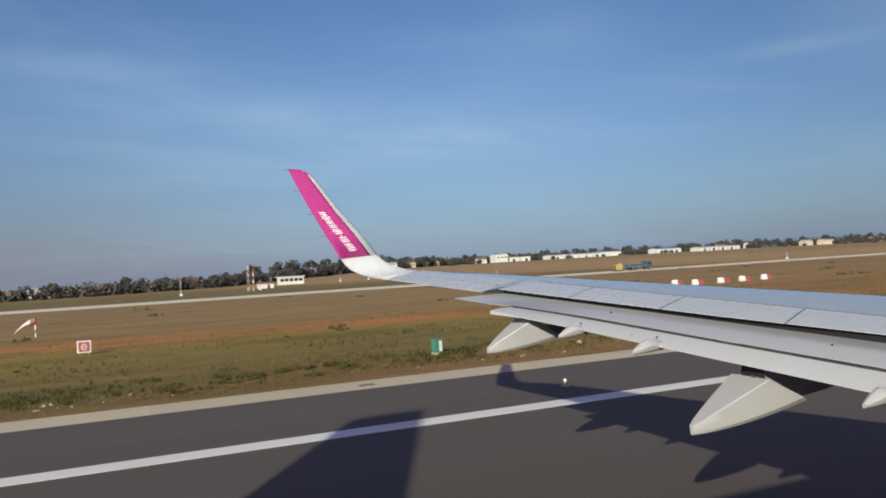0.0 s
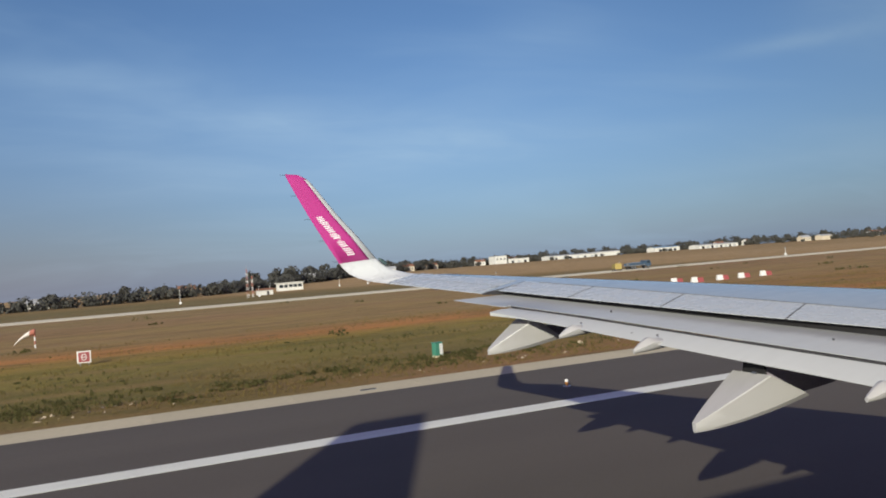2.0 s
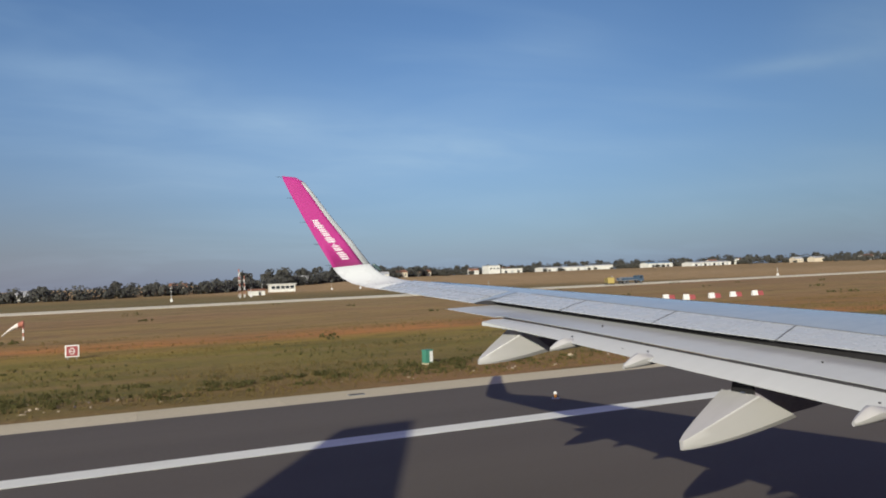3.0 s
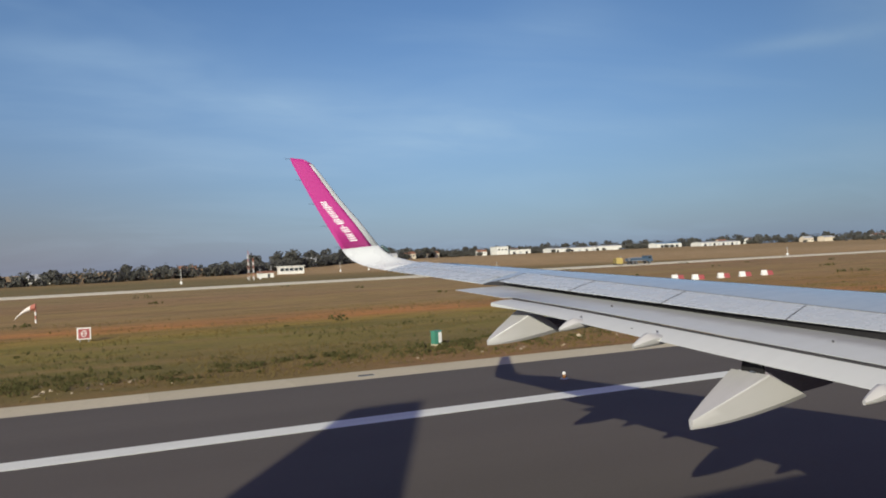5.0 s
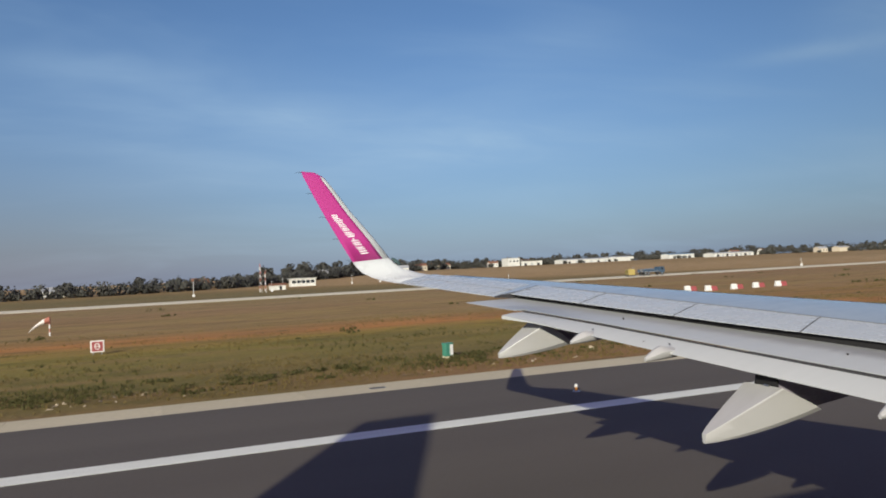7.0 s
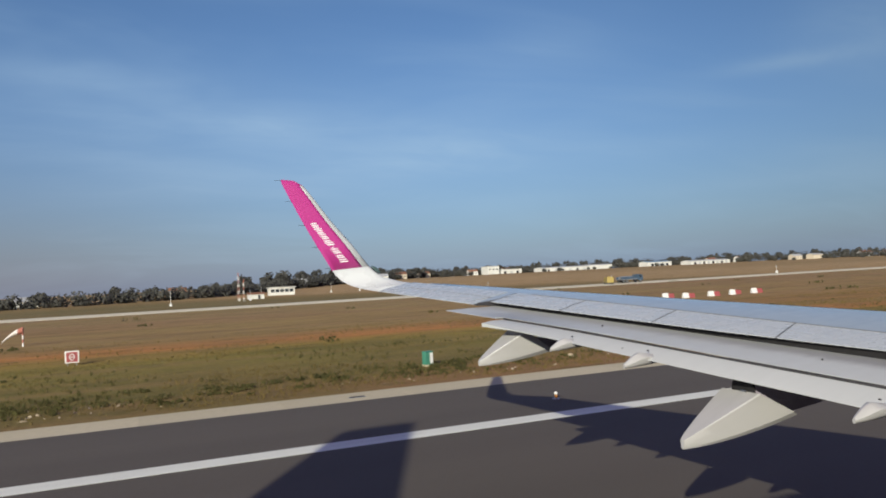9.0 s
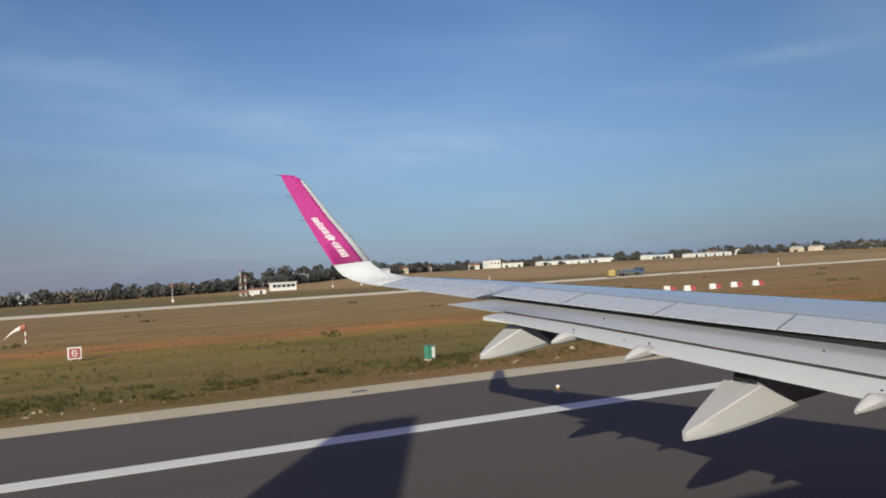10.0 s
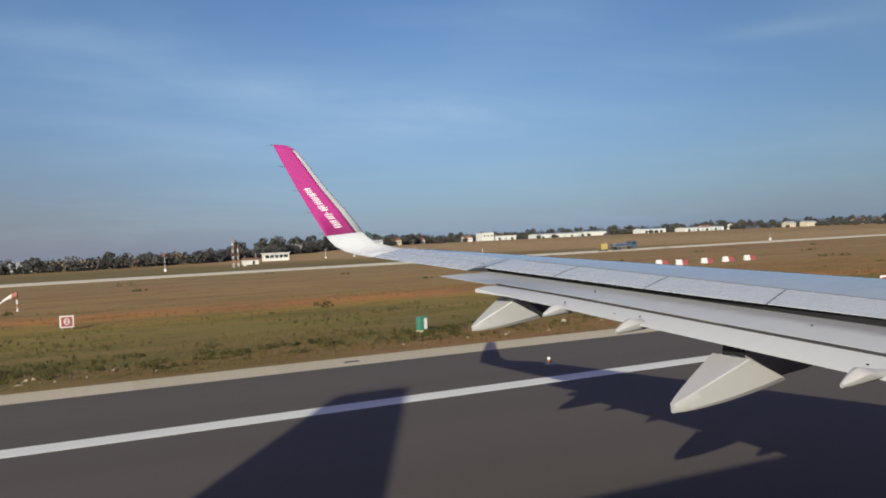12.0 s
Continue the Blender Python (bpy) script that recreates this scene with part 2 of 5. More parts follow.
def meadow_material():
    """Dry airfield meadow: bands of weeds, red soil and straw that run along the runway."""
    m = Mat("meadow", 0.95, 0, 0.15)
    sp = m.node("ShaderNodeSeparateXYZ")
    m.put(sp.inputs[0], m.c)
    y = sp.outputs[1]
    wob = m.math("SUBTRACT", m.noise(0.045, 4, (0.45, 1, 1)), 0.5)
    bend = m.math("ADD", y, m.math("MULTIPLY", m.math("MAXIMUM", m.math("SUBTRACT", sp.outputs[0], 34.0), 0.0), 0.55))
    near = m.range(m.math("ADD", m.math("MINIMUM", bend, m.math("MAXIMUM", y, 86.0)), m.math("MULTIPLY", wob, 15.0)), 28.0, 178.0)
    near_col = m.ramp(near, [
        (0.00, (0.385, 0.235, 0.110)), (0.036, (0.375, 0.235, 0.105)), (0.056, (0.245, 0.208, 0.066)),
        (0.10, (0.308, 0.262, 0.076)), (0.16, (0.368, 0.304, 0.080)), (0.198, (0.470, 0.330, 0.085)),
        (0.222, (0.690, 0.320, 0.105)), (0.258, (0.600, 0.300, 0.110)), (0.295, (0.440, 0.290, 0.112)),
        (0.45, (0.500, 0.315, 0.118)), (0.64, (0.440, 0.295, 0.150)), (0.86, (0.400, 0.272, 0.150)), (1.0, (0.360, 0.262, 0.125))])
    bare = m.math("MULTIPLY", m.range(m.noise(0.12, 4, (0.3, 1, 1), 0.6), 0.50, 0.62), m.range(y, 46.0, 34.0))
    near_col = m.mix(m.math("MULTIPLY", bare, 0.7), near_col, (0.375, 0.238, 0.120))
    rust = m.math("MULTIPLY", m.range(sp.outputs[0], 42.0, 66.0), m.range(m.noise(0.05, 4, (0.4, 1, 1)), 0.36, 0.56))
    near_col = m.mix(m.math("MULTIPLY", rust, 0.35), near_col, (0.50, 0.262, 0.118))
    wob2 = m.math("SUBTRACT", m.noise(0.012, 4, (0.4, 1, 1)), 0.5)
    lean = m.math("ADD", y, m.math("MULTIPLY", m.math("MAXIMUM", sp.outputs[0], 0.0), 0.75))
    far = m.range(m.math("ADD", lean, m.math("MULTIPLY", wob2, 70.0)), 170.0, 770.0)
    far_col = m.ramp(far, [
        (0.0, (0.300, 0.250, 0.112)), (0.13, (0.265, 0.230, 0.100)), (0.24, (0.350, 0.262, 0.115)),
        (0.34, (0.600, 0.425, 0.222)), (0.75, (0.635, 0.460, 0.250)), (1.0, (0.49, 0.36, 0.19))])
    tract = m.range(m.noise(0.05, 4, (0.22, 1, 1), 0.6, 0.5), 0.36, 0.66)
    mottle = m.mix(tract, (0.465, 0.315, 0.178), (0.480, 0.405, 0.170))
    near_col = m.mix(m.range(y, 62.0, 78.0, 0.0, 0.6), near_col, mottle)
    col = m.mix(m.range(y, 168.0, 176.0), near_col, far_col)
    # straw and bare soil at the scale of single patches
    patch = m.range(m.noise(0.22, 5, (0.35, 1, 1), 0.6), 0.46, 0.66)
    col = m.mix(m.math("MULTIPLY", patch, 0.55), col, (0.324, 0.219, 0.108))
    straw = m.range(m.noise(0.16, 5, (0.12, 1, 1), 0.6), 0.54, 0.66)
    col = m.mix(m.math("MULTIPLY", straw, 0.45), col, (0.42, 0.29, 0.14))
    weeds = m.range(m.noise(0.5, 4, (0.5, 1, 1), 0.6, 0.6), 0.55, 0.68)
    col = m.mix(m.math("MULTIPLY", weeds, 0.5), col, (0.116, 0.123, 0.045))
    # long streaks: dark growth and bleached straw
    dark = m.range(m.noise(0.30, 4, (0.10, 1, 1), 0.6, 0.4), 0.50, 0.70)
    col = m.mix(m.math("MULTIPLY", dark, 0.55), col, m.mix(1.0, col, (0.50, 0.56, 0.46), "MULTIPLY"))
    pale = m.range(m.noise(0.11, 4, (0.09, 1, 1), 0.55, 0.3), 0.55, 0.72)
    col = m.mix(m.math("MULTIPLY", pale, 0.5), col, (0.46, 0.34, 0.13))
    green = m.math("MULTIPLY", m.range(m.noise(0.055, 3, (0.5, 1, 1)), 0.50, 0.62), m.range(y, 60.0, 44.0))
    col = m.mix(m.math("MULTIPLY", green, 0.7), col, (0.172, 0.184, 0.042))
    fine = m.range(m.noise(5.0, 3, (0.7, 1, 1), 0.65), 0.3, 0.75)
    col = m.mix(m.math("MULTIPLY", fine, 0.6), col, m.mix(1.0, col, (0.42, 0.40, 0.38), "MULTIPLY"))
    # pale limestone rubble beside the paved edge
    edge = m.math("MULTIPLY", m.range(y, 36.0, 31.0), m.range(m.noise(0.45, 4, (0.5, 1.4, 1), 0.6, 0.8), 0.60, 0.66))
    col = m.mix(m.math("MULTIPLY", edge, 0.8), col, (0.33, 0.26, 0.18))
    col = m.mix(1.0, col, (0.815, 0.775, 0.755), "MULTIPLY")
    m.color(col)
    return m.bump(m.noise(3.0, 4, (0.7, 1, 1), 0.7), 0.9, 0.12).m


def leafy(name, stops, rough=0.8):
    m = Mat(name, rough, 0, 0.08)
    geo = m.node("ShaderNodeNewGeometry")
    info = m.node("ShaderNodeObjectInfo")
    v = m.math("ADD", m.math("MULTIPLY", geo.outputs["Random Per Island"], 0.7), m.math("MULTIPLY", info.outputs["Random"], 0.3))
    col = m.ramp(v, stops)
    m.color(col)
    # thin leaves let some of the light through
    through_leaf = m.node("ShaderNodeBsdfTranslucent")
    m.put(through_leaf.inputs["Color"], col)
    both = m.node("ShaderNodeMixShader")
    both.inputs[0].default_value = 0.45
    m.put(both.inputs[1], m.b.outputs[0])
    m.put(both.inputs[2], through_leaf.outputs[0])
    m.put(m.t.nodes["Material Output"].inputs["Surface"], both.outputs[0])
    return m.m


ASPHALT = asphalt_material()
EDGE_CONCRETE = concrete_material("edge_concrete", (0.50, 0.435, 0.30), (0.58, 0.505, 0.355))
TAXI_CONCRETE = concrete_material("taxiway_concrete", (0.66, 0.60, 0.46), (0.72, 0.66, 0.51))
LINE = line_paint()
MEADOW = meadow_material()
GRASS = leafy("grass_blades", [(0, (0.190, 0.145, 0.056)), (0.5, (0.230, 0.172, 0.066)), (0.8, (0.270, 0.196, 0.080)), (1, (0.32, 0.230, 0.105))])
WEED = leafy("green_weeds", [(0, (0.105, 0.100, 0.040)), (0.6, (0.122, 0.114, 0.045)), (1, (0.140, 0.127, 0.050))])
# leaf colour of the far trees, lifted and greyed: distance haze is painted in
HAZED_FOLIAGE = leafy("hazed_foliage", [(0, (0.112, 0.112, 0.104)), (0.5, (0.121, 0.120, 0.110)), (1, (0.132, 0.130, 0.117))])
BARK = plain("bark", (0.09, 0.065, 0.045), 0.9)
WALL_WHITE = plain("render_white", (0.72, 0.715, 0.68), 0.8, 0, 0.12, 0.4)
WALL_CREAM = plain("render_cream", (0.62, 0.54, 0.42), 0.8, 0, 0.06, 0.4)
ROOF_RED = plain("clay_tiles", (0.29, 0.14, 0.085), 0.8, 0, 0.15, 0.6)
ROOF_GREY = plain("sheet_roof", (0.46, 0.47, 0.48), 0.5, 0, 0.1, 0.5)
ROOF_BLUE = plain("blue_sheet_roof", (0.16, 0.28, 0.42), 0.5, 0, 0.1, 0.5)
GLASS_DARK = plain("window_glass", (0.03, 0.04, 0.05), 0.12)
STEEL = plain("galvanised_steel", (0.42, 0.43, 0.44), 0.45, 0.7)
RED_PAINT = plain("red_paint", (0.52, 0.035, 0.03), 0.5)
BARRIER_RED = plain("dull_red_plastic", (0.34, 0.075, 0.080), 0.7)
FADED_RED = plain("faded_red_paint", (0.42, 0.17, 0.13), 0.6)
WHITE_PAINT = plain("white_paint", (0.80, 0.79, 0.77), 0.5)
YELLOW_PAINT = plain("yellow_paint", (0.36, 0.27, 0.07), 0.5)
BLUE_PAINT = plain("blue_paint", (0.055, 0.095, 0.15), 0.45)
AMBER = plain("orange_paint", (0.55, 0.22, 0.04), 0.5)
GREEN_PAINT = plain("green_paint", (0.06, 0.24, 0.17), 0.5)
CLOTH_WHITE = plain("sock_cloth_white", (0.78, 0.72, 0.68), 0.9)
CLOTH_RED = plain("sock_cloth_red", (0.42, 0.15, 0.11), 0.9)


# ---- mesh helpers ----
def part(name, bm, material, parent=None, label="", smooth=False):
    """Links a bmesh as one mesh object, under a thing or a part. smooth: True, or the angle in degrees up to which edges are softened."""
    bmesh.ops.recalc_face_normals(bm, faces=bm.faces)
    if smooth not in (True, False):
        for e in bm.edges:
            e.smooth = len(e.link_faces) == 2 and e.calc_face_angle(0.0) < radians(smooth)
    me = bpy.data.meshes.new(name)
    bm.to_mesh(me)
    bm.free()
    if smooth:
        me.polygons.foreach_set("use_smooth", [True] * len(me.polygons))
    for mt in (material if isinstance(material, (list, tuple)) else [material]):
        me.materials.append(mt)
    ob = new(name, me)
    if parent is not None:
        ob.parent = parent
    if label:
        ob["label"] = label
    return ob


def thing(name, x, y, z=0.0, rz=0.0, **tags):
    ob = new(name)
    ob.empty_display_size = 0.3
    ob.matrix_basis = pose(x, y, z, 0, 0, rz)
    return tagged(ob, **tags)


def box(bm, x0, x1, y0, y1, z0, z1, bevel=0.0):
    vs = [bm.verts.new((x, y, z)) for x in (x0, x1) for y in (y0, y1) for z in (z0, z1)]
    fs = [bm.faces.new([vs[i] for i in q]) for q in ((0, 1, 3, 2), (4, 6, 7, 5), (0, 4, 5, 1), (2, 3, 7, 6), (0, 2, 6, 4), (1, 5, 7, 3))]
    if bevel:
        bmesh.ops.bevel(bm, geom=list({e for f in fs for e in f.edges}), offset=bevel, segments=2, affect="EDGES", profile=0.5)
    return bm


def boxed(*a, bevel=0.0):
    return box(bmesh.new(), *a, bevel=bevel)


def loft(bm, rings, caps=True, closed=True):
    """Skins a row of rings with the same number of points."""
    rows = [[bm.verts.new(p) for p in r] for r in rings]
    n = len(rows[0])
    for a, b in zip(rows, rows[1:]):
        for i in range(n if closed else n - 1):
            j = (i + 1) % n
            bm.faces.new((a[i], a[j], b[j], b[i]))
    if caps:
        bm.faces.new(rows[0])
        bm.faces.new(rows[-1])
    return bm


def tube(bm, p0, p1, r0, r1=None, n=10):
    r1 = r0 if r1 is None else r1
    p0, p1 = Vector(p0), Vector(p1)
    q = (p1 - p0).to_track_quat("Z", "Y")
    ring = lambda p, r: [p + q @ Vector((r * math.cos(a), r * math.sin(a), 0)) for a in (2 * math.pi * i / n for i in range(n))]
    return loft(bm, [ring(p0, r0), ring(p1, r1)])


def naca(c):
    """Half thickness of a symmetric aerofoil of unit thickness at the chord fraction c."""
    return 5 * (0.2969 * math.sqrt(c) - 0.126 * c - 0.3516 * c * c + 0.2843 * c ** 3 - 0.1036 * c ** 4)


def lerp(a, b, u):
    return a + (b - a) * u


# ---- ground ----
def ground_height(y):
    u = min(max((y - 300.0) / 320.0, 0.0), 1.0)
    return -0.02 + 4.6 * u * u * (3 - 2 * u)


def build_ground():
    xs = [-4400, -2500, -1400, -800, -500, -300, -200, -120, -70, -40, -20, 0, 20, 40, 70, 100, 140, 200, 300, 420, 560, 760, 1000, 1400, 2500, 4400]
    ys = [-4400, -2000, -800, -300, -100, -30, 20, 30, 40, 60, 80, 110, 150, 200, 260] + list(range(300, 640, 20)) + [700, 900, 1300, 2200, 4400]
    bm = bmesh.new()
    g = [[bm.verts.new((x, y, ground_height(y))) for y in ys] for x in xs]
    for i in range(len(xs) - 1):
        for j in range(len(ys) - 1):
            bm.faces.new((g[i][j], g[i + 1][j], g[i + 1][j + 1], g[i][j + 1]))
    return tagged(part("ground", bm, MEADOW), "dry airfield meadow with weeds, straw and red soil", "ground", kind="structure")


build_ground()
runway = tagged(part("runway", boxed(-700, 1400, -31.2, 27.22, -0.3, 0.0), ASPHALT),
                "smooth dark grey asphalt runway with worn lanes", "runway", kind="structure")
for name, y in (("runway_line", 20.22), ("runway_line", -24.3)):
    tagged(part(name, boxed(-700, 1400, y - 0.43, y + 0.43, -0.01, 0.005), LINE),
           "worn white painted line along the runway edge", "road marking", kind="structure")
# threshold bar and stripes further along the runway
marks = [(323.5, 325.3, y, 1.0) for y in (18.0, -22.1)] + [(331.0, 350.6, 18.9 - 3.5 * k, 0.87) for k in range(12)]
for x0, x1, y, half in marks:
    bar = x1 - x0 < 5
    lo, hi = (-2.0, 19.78) if bar and y > 0 else (-23.8, -2.0) if bar else (y - half, y + half)
    tagged(part("threshold_marking", boxed(x0, x1, lo, hi, -0.01, 0.006), LINE), "broad white painted threshold marking on the asphalt", "road marking", kind="structure")
# touchdown markings, past the threshold
for lo, hi in ((9.3, 12.0), (-16.1, -13.4)):
    tagged(part("touchdown_marking", boxed(426.4, 448.6, lo, hi, -0.01, 0.006), LINE), "broad white painted touchdown marking on the asphalt", "road marking", kind="structure")


def paved(name, outline, label):
    """A paved area between two edges that run outward from the runway."""
    bm = bmesh.new()
    loft(bm, [[(x, y, z) for x, y in outline] for z in (-0.3, 0.012)])
    return tagged(part(name, bm, ASPHALT), label, "taxiway", kind="structure")


paved("side_taxiway", [(239, 27.22), (285, 27.22), (285, 165), (251, 165), (250, 45), (246, 34)], "grey asphalt side taxiway closed off by barrier blocks")
paved("exit_taxiway", [(330, 27.22), (392, 27.22), (394, 37), (415, 63.5), (447, 98), (520, 165), (470, 165), (447, 120), (414, 81), (377, 50.8)], "grey asphalt exit taxiway that leaves the runway at an angle")
taxiway = tagged(part("taxiway", boxed(-1200, 1500, 165, 185, -0.3, 0.03), TAXI_CONCRETE),
                 "pale concrete taxiway across the meadow", "taxiway", kind="structure")


# ---- airliner ----
plane = thing("airliner", 0, 0, 0, label="white and grey twin-jet airliner with magenta wing tip on the runway", category="airplane")
HULL_Y, HULL_Z, HULL_R = -1.99, 4.06, 1.955


def x_le(y):
    return 13.75 - 0.52 * (y - 0.23)


def x_te(y):
    return 7.61 - 0.3014 * (y - 4.65) if y > 4.65 else 7.61


def z_mid(y):
    return 3.80 + 0.1 * (y - 9.76)


THICK = 0.118


def wing_ring(y, c0, c1, n=14):
    """A closed section of the wing between two chord fractions, upper side first."""
    a, b, z = x_le(y), x_te(y), z_mid(y)
    ch = a - b
    cs = [c0 + (c1 - c0) * (i / n) ** (2 if c0 == 0 else 1) for i in range(n + 1)]
    up = [(a - c * ch, y, z + THICK * ch * naca(c)) for c in cs]
    lo = [(a - c * ch, y, z - THICK * ch * naca(c)) for c in cs]
    return up[::-1] + (lo[1:] if c0 == 0 else lo)


def cut(y, off):
    """The chord fraction at a distance ahead of the clean trailing edge."""
    return 1 - off / (x_le(y) - x_te(y))


FLAP_END, TIP = 11.72, 14.6
span = [-0.3, 1.5, 3.0, 4.65, 6.0, 8.0, 10.0, FLAP_END]
wing = part("wing", loft(bmesh.new(), [wing_ring(y, 0.0, cut(y, 0.42)) for y in span] +
                         [wing_ring(FLAP_END + 0.004, 0.0, 1.0)] + [wing_ring(y, 0.0, 1.0) for y in (12.6, 13.6, TIP)]),
            WING_GREY, plane, "grey painted wing with swept leading edge", smooth=False)
for p in wing.data.polygons:
    p.use_smooth = True


def upper_z(x, y):
    a, b = x_le(y), x_te(y)
    return z_mid(y) + THICK * (a - b) * naca(min(max((a - x) / (a - b), 0.001), 1.0))


def spoiler(y0, y1, front=1.09, back=0.27, name="spoiler", label="pale grey spoiler panel"):
    """One panel: a thin plate on the upper side; a spoiler overhangs the flap."""
    rings = []
    for k in range(5):
        y = lerp(y0, y1, k / 4)
        up, lo = [], []
        rear = back + 0.034 * max(7.6 - y, 0.0) if name == "spoiler" else back
        for i in range(7):
            o = lerp(front, rear, i / 6)
            yy = y + 0.40 * (o - back) * (y0 > 3)
            x = x_te(yy) + o
            z = upper_z(x, yy) + 0.006
            up.append((x, yy, z))
            lo.append((x, yy, z - lerp(0.03, 0.006, i / 6)))
        rings.append(up + lo[::-1])
    return part(name, loft(bmesh.new(), rings), PANEL_GREY, wing, label)


joints = [3.1, 5.03, 6.82, 8.51, 10.14, 11.66]
for a, b in zip(joints, joints[1:]):
    spoiler(a + 0.012, b - 0.012)
spoiler(-0.2, 3.07, 1.3)
spoiler(11.80, 14.56, 1.12, 0.004, "aileron", "pale grey aileron and fixed panel before it")


def seal(name, points, wide=0.012, high=0.004, material=DARK_SEAL_AND_SHADE):
    """A dark strip that lies along a line on the upper side: rubber at joints, painted shade in the flap slot."""
    bm = bmesh.new()
    pts = [Vector(p) for p in points]
    rings = []
    for i, p in enumerate(pts):
        d = (pts[min(i + 1, len(pts) - 1)] - pts[max(i - 1, 0)]).normalized()
        n = d.cross(Vector((0, 0, 1))).normalized() * wide
        rings.append([p - n - Vector((0, 0, high)), p + n - Vector((0, 0, high)), p + n + Vector((0, 0, high)), p - n + Vector((0, 0, high))])
    loft(bm, rings)
    return part(name, bm, material, wing)


for y in joints:
    seal("spoiler_joint", [(x_te(w) + o, w, upper_z(x_te(w) + o, w) + 0.006) for o, w in ((o, y + 0.40 * (o - 0.27)) for o in (0.285 + 0.034 * max(7.6 - y, 0.0), 0.45, 0.7, 1.06))], 0.008, material=SEAM_GREY)
seal("spoiler_hinge_line", [(x_te(y) + 1.105, y, upper_z(x_te(y) + 1.105, y) + 0.005) for y in (3.1, 4.65, 6, 8, 10, 11.66)], 0.022, material=SEAM_GREY)
seal("skin_joint", [(x_te(11.76) + o, 11.76, upper_z(x_te(11.76) + o, 11.76) + 0.002) for o in (0.1, 0.4, 0.7, 1.02)], 0.015)


def flap_drop(y):
    return 0.05 + max(9.6 - y, -1.0) * (0.025 if y < 9.6 else 0.0)


def tab_drop(y):
    return 0.175 + (9.0 - max(y, 4.0)) * 0.042


def flap_ring(y, end=-0.47):
    x, z, d = x_te(y), z_mid(y), flap_drop(y)
    g = lerp(0.064, 0.044, min(max((y - 4.0) / 5.5, 0.0), 1.0))
    up = [(0.62, -0.15), (0.60, -0.10), (0.55, -g - 0.018)]
    for k in range(9):
        u = k / 8
        up.append((lerp(0.48, end, u), -g - (d + 0.012 * (end < -0.5) - g) * u ** 1.6))
    lo = [(end, -d - 0.005 - 0.012 * (end < -0.5)), (-0.2, -d - 0.07), (0.1, -d - 0.12), (0.4, -d - 0.15), (0.56, -0.2 - d * 0.3)]
    return [(x + o, y, z + h) for o, h in up + lo]


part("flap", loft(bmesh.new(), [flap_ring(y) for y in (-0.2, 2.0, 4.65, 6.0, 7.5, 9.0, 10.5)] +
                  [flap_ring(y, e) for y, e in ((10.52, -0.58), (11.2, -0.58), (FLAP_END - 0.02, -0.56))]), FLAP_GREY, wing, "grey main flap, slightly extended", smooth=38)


def tab_ring(y):
    x, z, d, e = x_te(y), z_mid(y), flap_drop(y), tab_drop(y)
    blunt = min(max((y - 9.7) / 0.7, 0.0), 1.0)   # a thick, square outer end
    up = [(-0.36, -d - 0.07), (-0.40, -d - 0.05), (-0.5, -d - 0.035), (-0.68, -(d + e) / 2 - 0.005), (-0.86, -e)]
    lo = [(-0.86, -e - 0.005 - 0.05 * blunt), (-0.6, -(d + e) / 2 - 0.06), (-0.42, -d - 0.11)]
    return [(x + o, y, z + h) for o, h in up + lo]


part("flap_tab", loft(bmesh.new(), [tab_ring(y) for y in (-0.2, 2.0, 4.65, 6.0, 7.5, 9.0, 9.8, 10.46)]), FLAP_GREY, wing, "grey rear flap tab", smooth=14)

# dark strip that stands for the shade in the slot ahead of the tab
seal("flap_slot_shade", [(x_te(y) - 0.485, y, z_mid(y) - flap_drop(y) - 0.032) for y in (0.0, 2.0, 4.65, 6.0, 7.5, 9.0, 10.44)], 0.010, 0.020)

for y, o in ((9.02, -0.05), (8.05, -0.72), (6.1, -0.02)):
    bm = tube(bmesh.new(), (x_te(y) + o, y, z_mid(y) - tab_drop(y) * (0.9 if o < -0.5 else 0.33) - 0.03), (x_te(y) + o, y, z_mid(y) - tab_drop(y) * (0.9 if o < -0.5 else 0.33) + 0.03), 0.015, 0.011, 8)
    part("flap_fitting", bm, DARK_SEAL_AND_SHADE, wing, "small dark bolt head")

# added dark plate over the wing's lit end face, drawn as the gap there
bm = bmesh.new()
loft(bm, [[(x_te(FLAP_END) + o, y, z_mid(FLAP_END) + k * (0.012 + 0.085 * (o + 0.02))) for k in (-1, 1) for o in ((0.0, 0.24, 0.46) if k < 0 else (0.46, 0.24, 0.0))] for y in (FLAP_END - 0.016, FLAP_END + 0.002)])
part("flap_end_gap", bm, DARK_SEAL_AND_SHADE, wing, "dark plate for the gap at the flap's outer end")

# black sheet painted as the shade in the gap between the spoilers and the flap
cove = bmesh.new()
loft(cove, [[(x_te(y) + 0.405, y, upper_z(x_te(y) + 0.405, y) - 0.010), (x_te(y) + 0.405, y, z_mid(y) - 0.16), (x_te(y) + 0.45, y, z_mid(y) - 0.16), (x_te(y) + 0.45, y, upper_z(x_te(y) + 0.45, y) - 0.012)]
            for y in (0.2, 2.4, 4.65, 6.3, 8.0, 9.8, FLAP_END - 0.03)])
part("flap_gap_shade", cove, GAP_SHADE_BLACK, wing, "black sheet for the shade in the gap behind the spoilers")

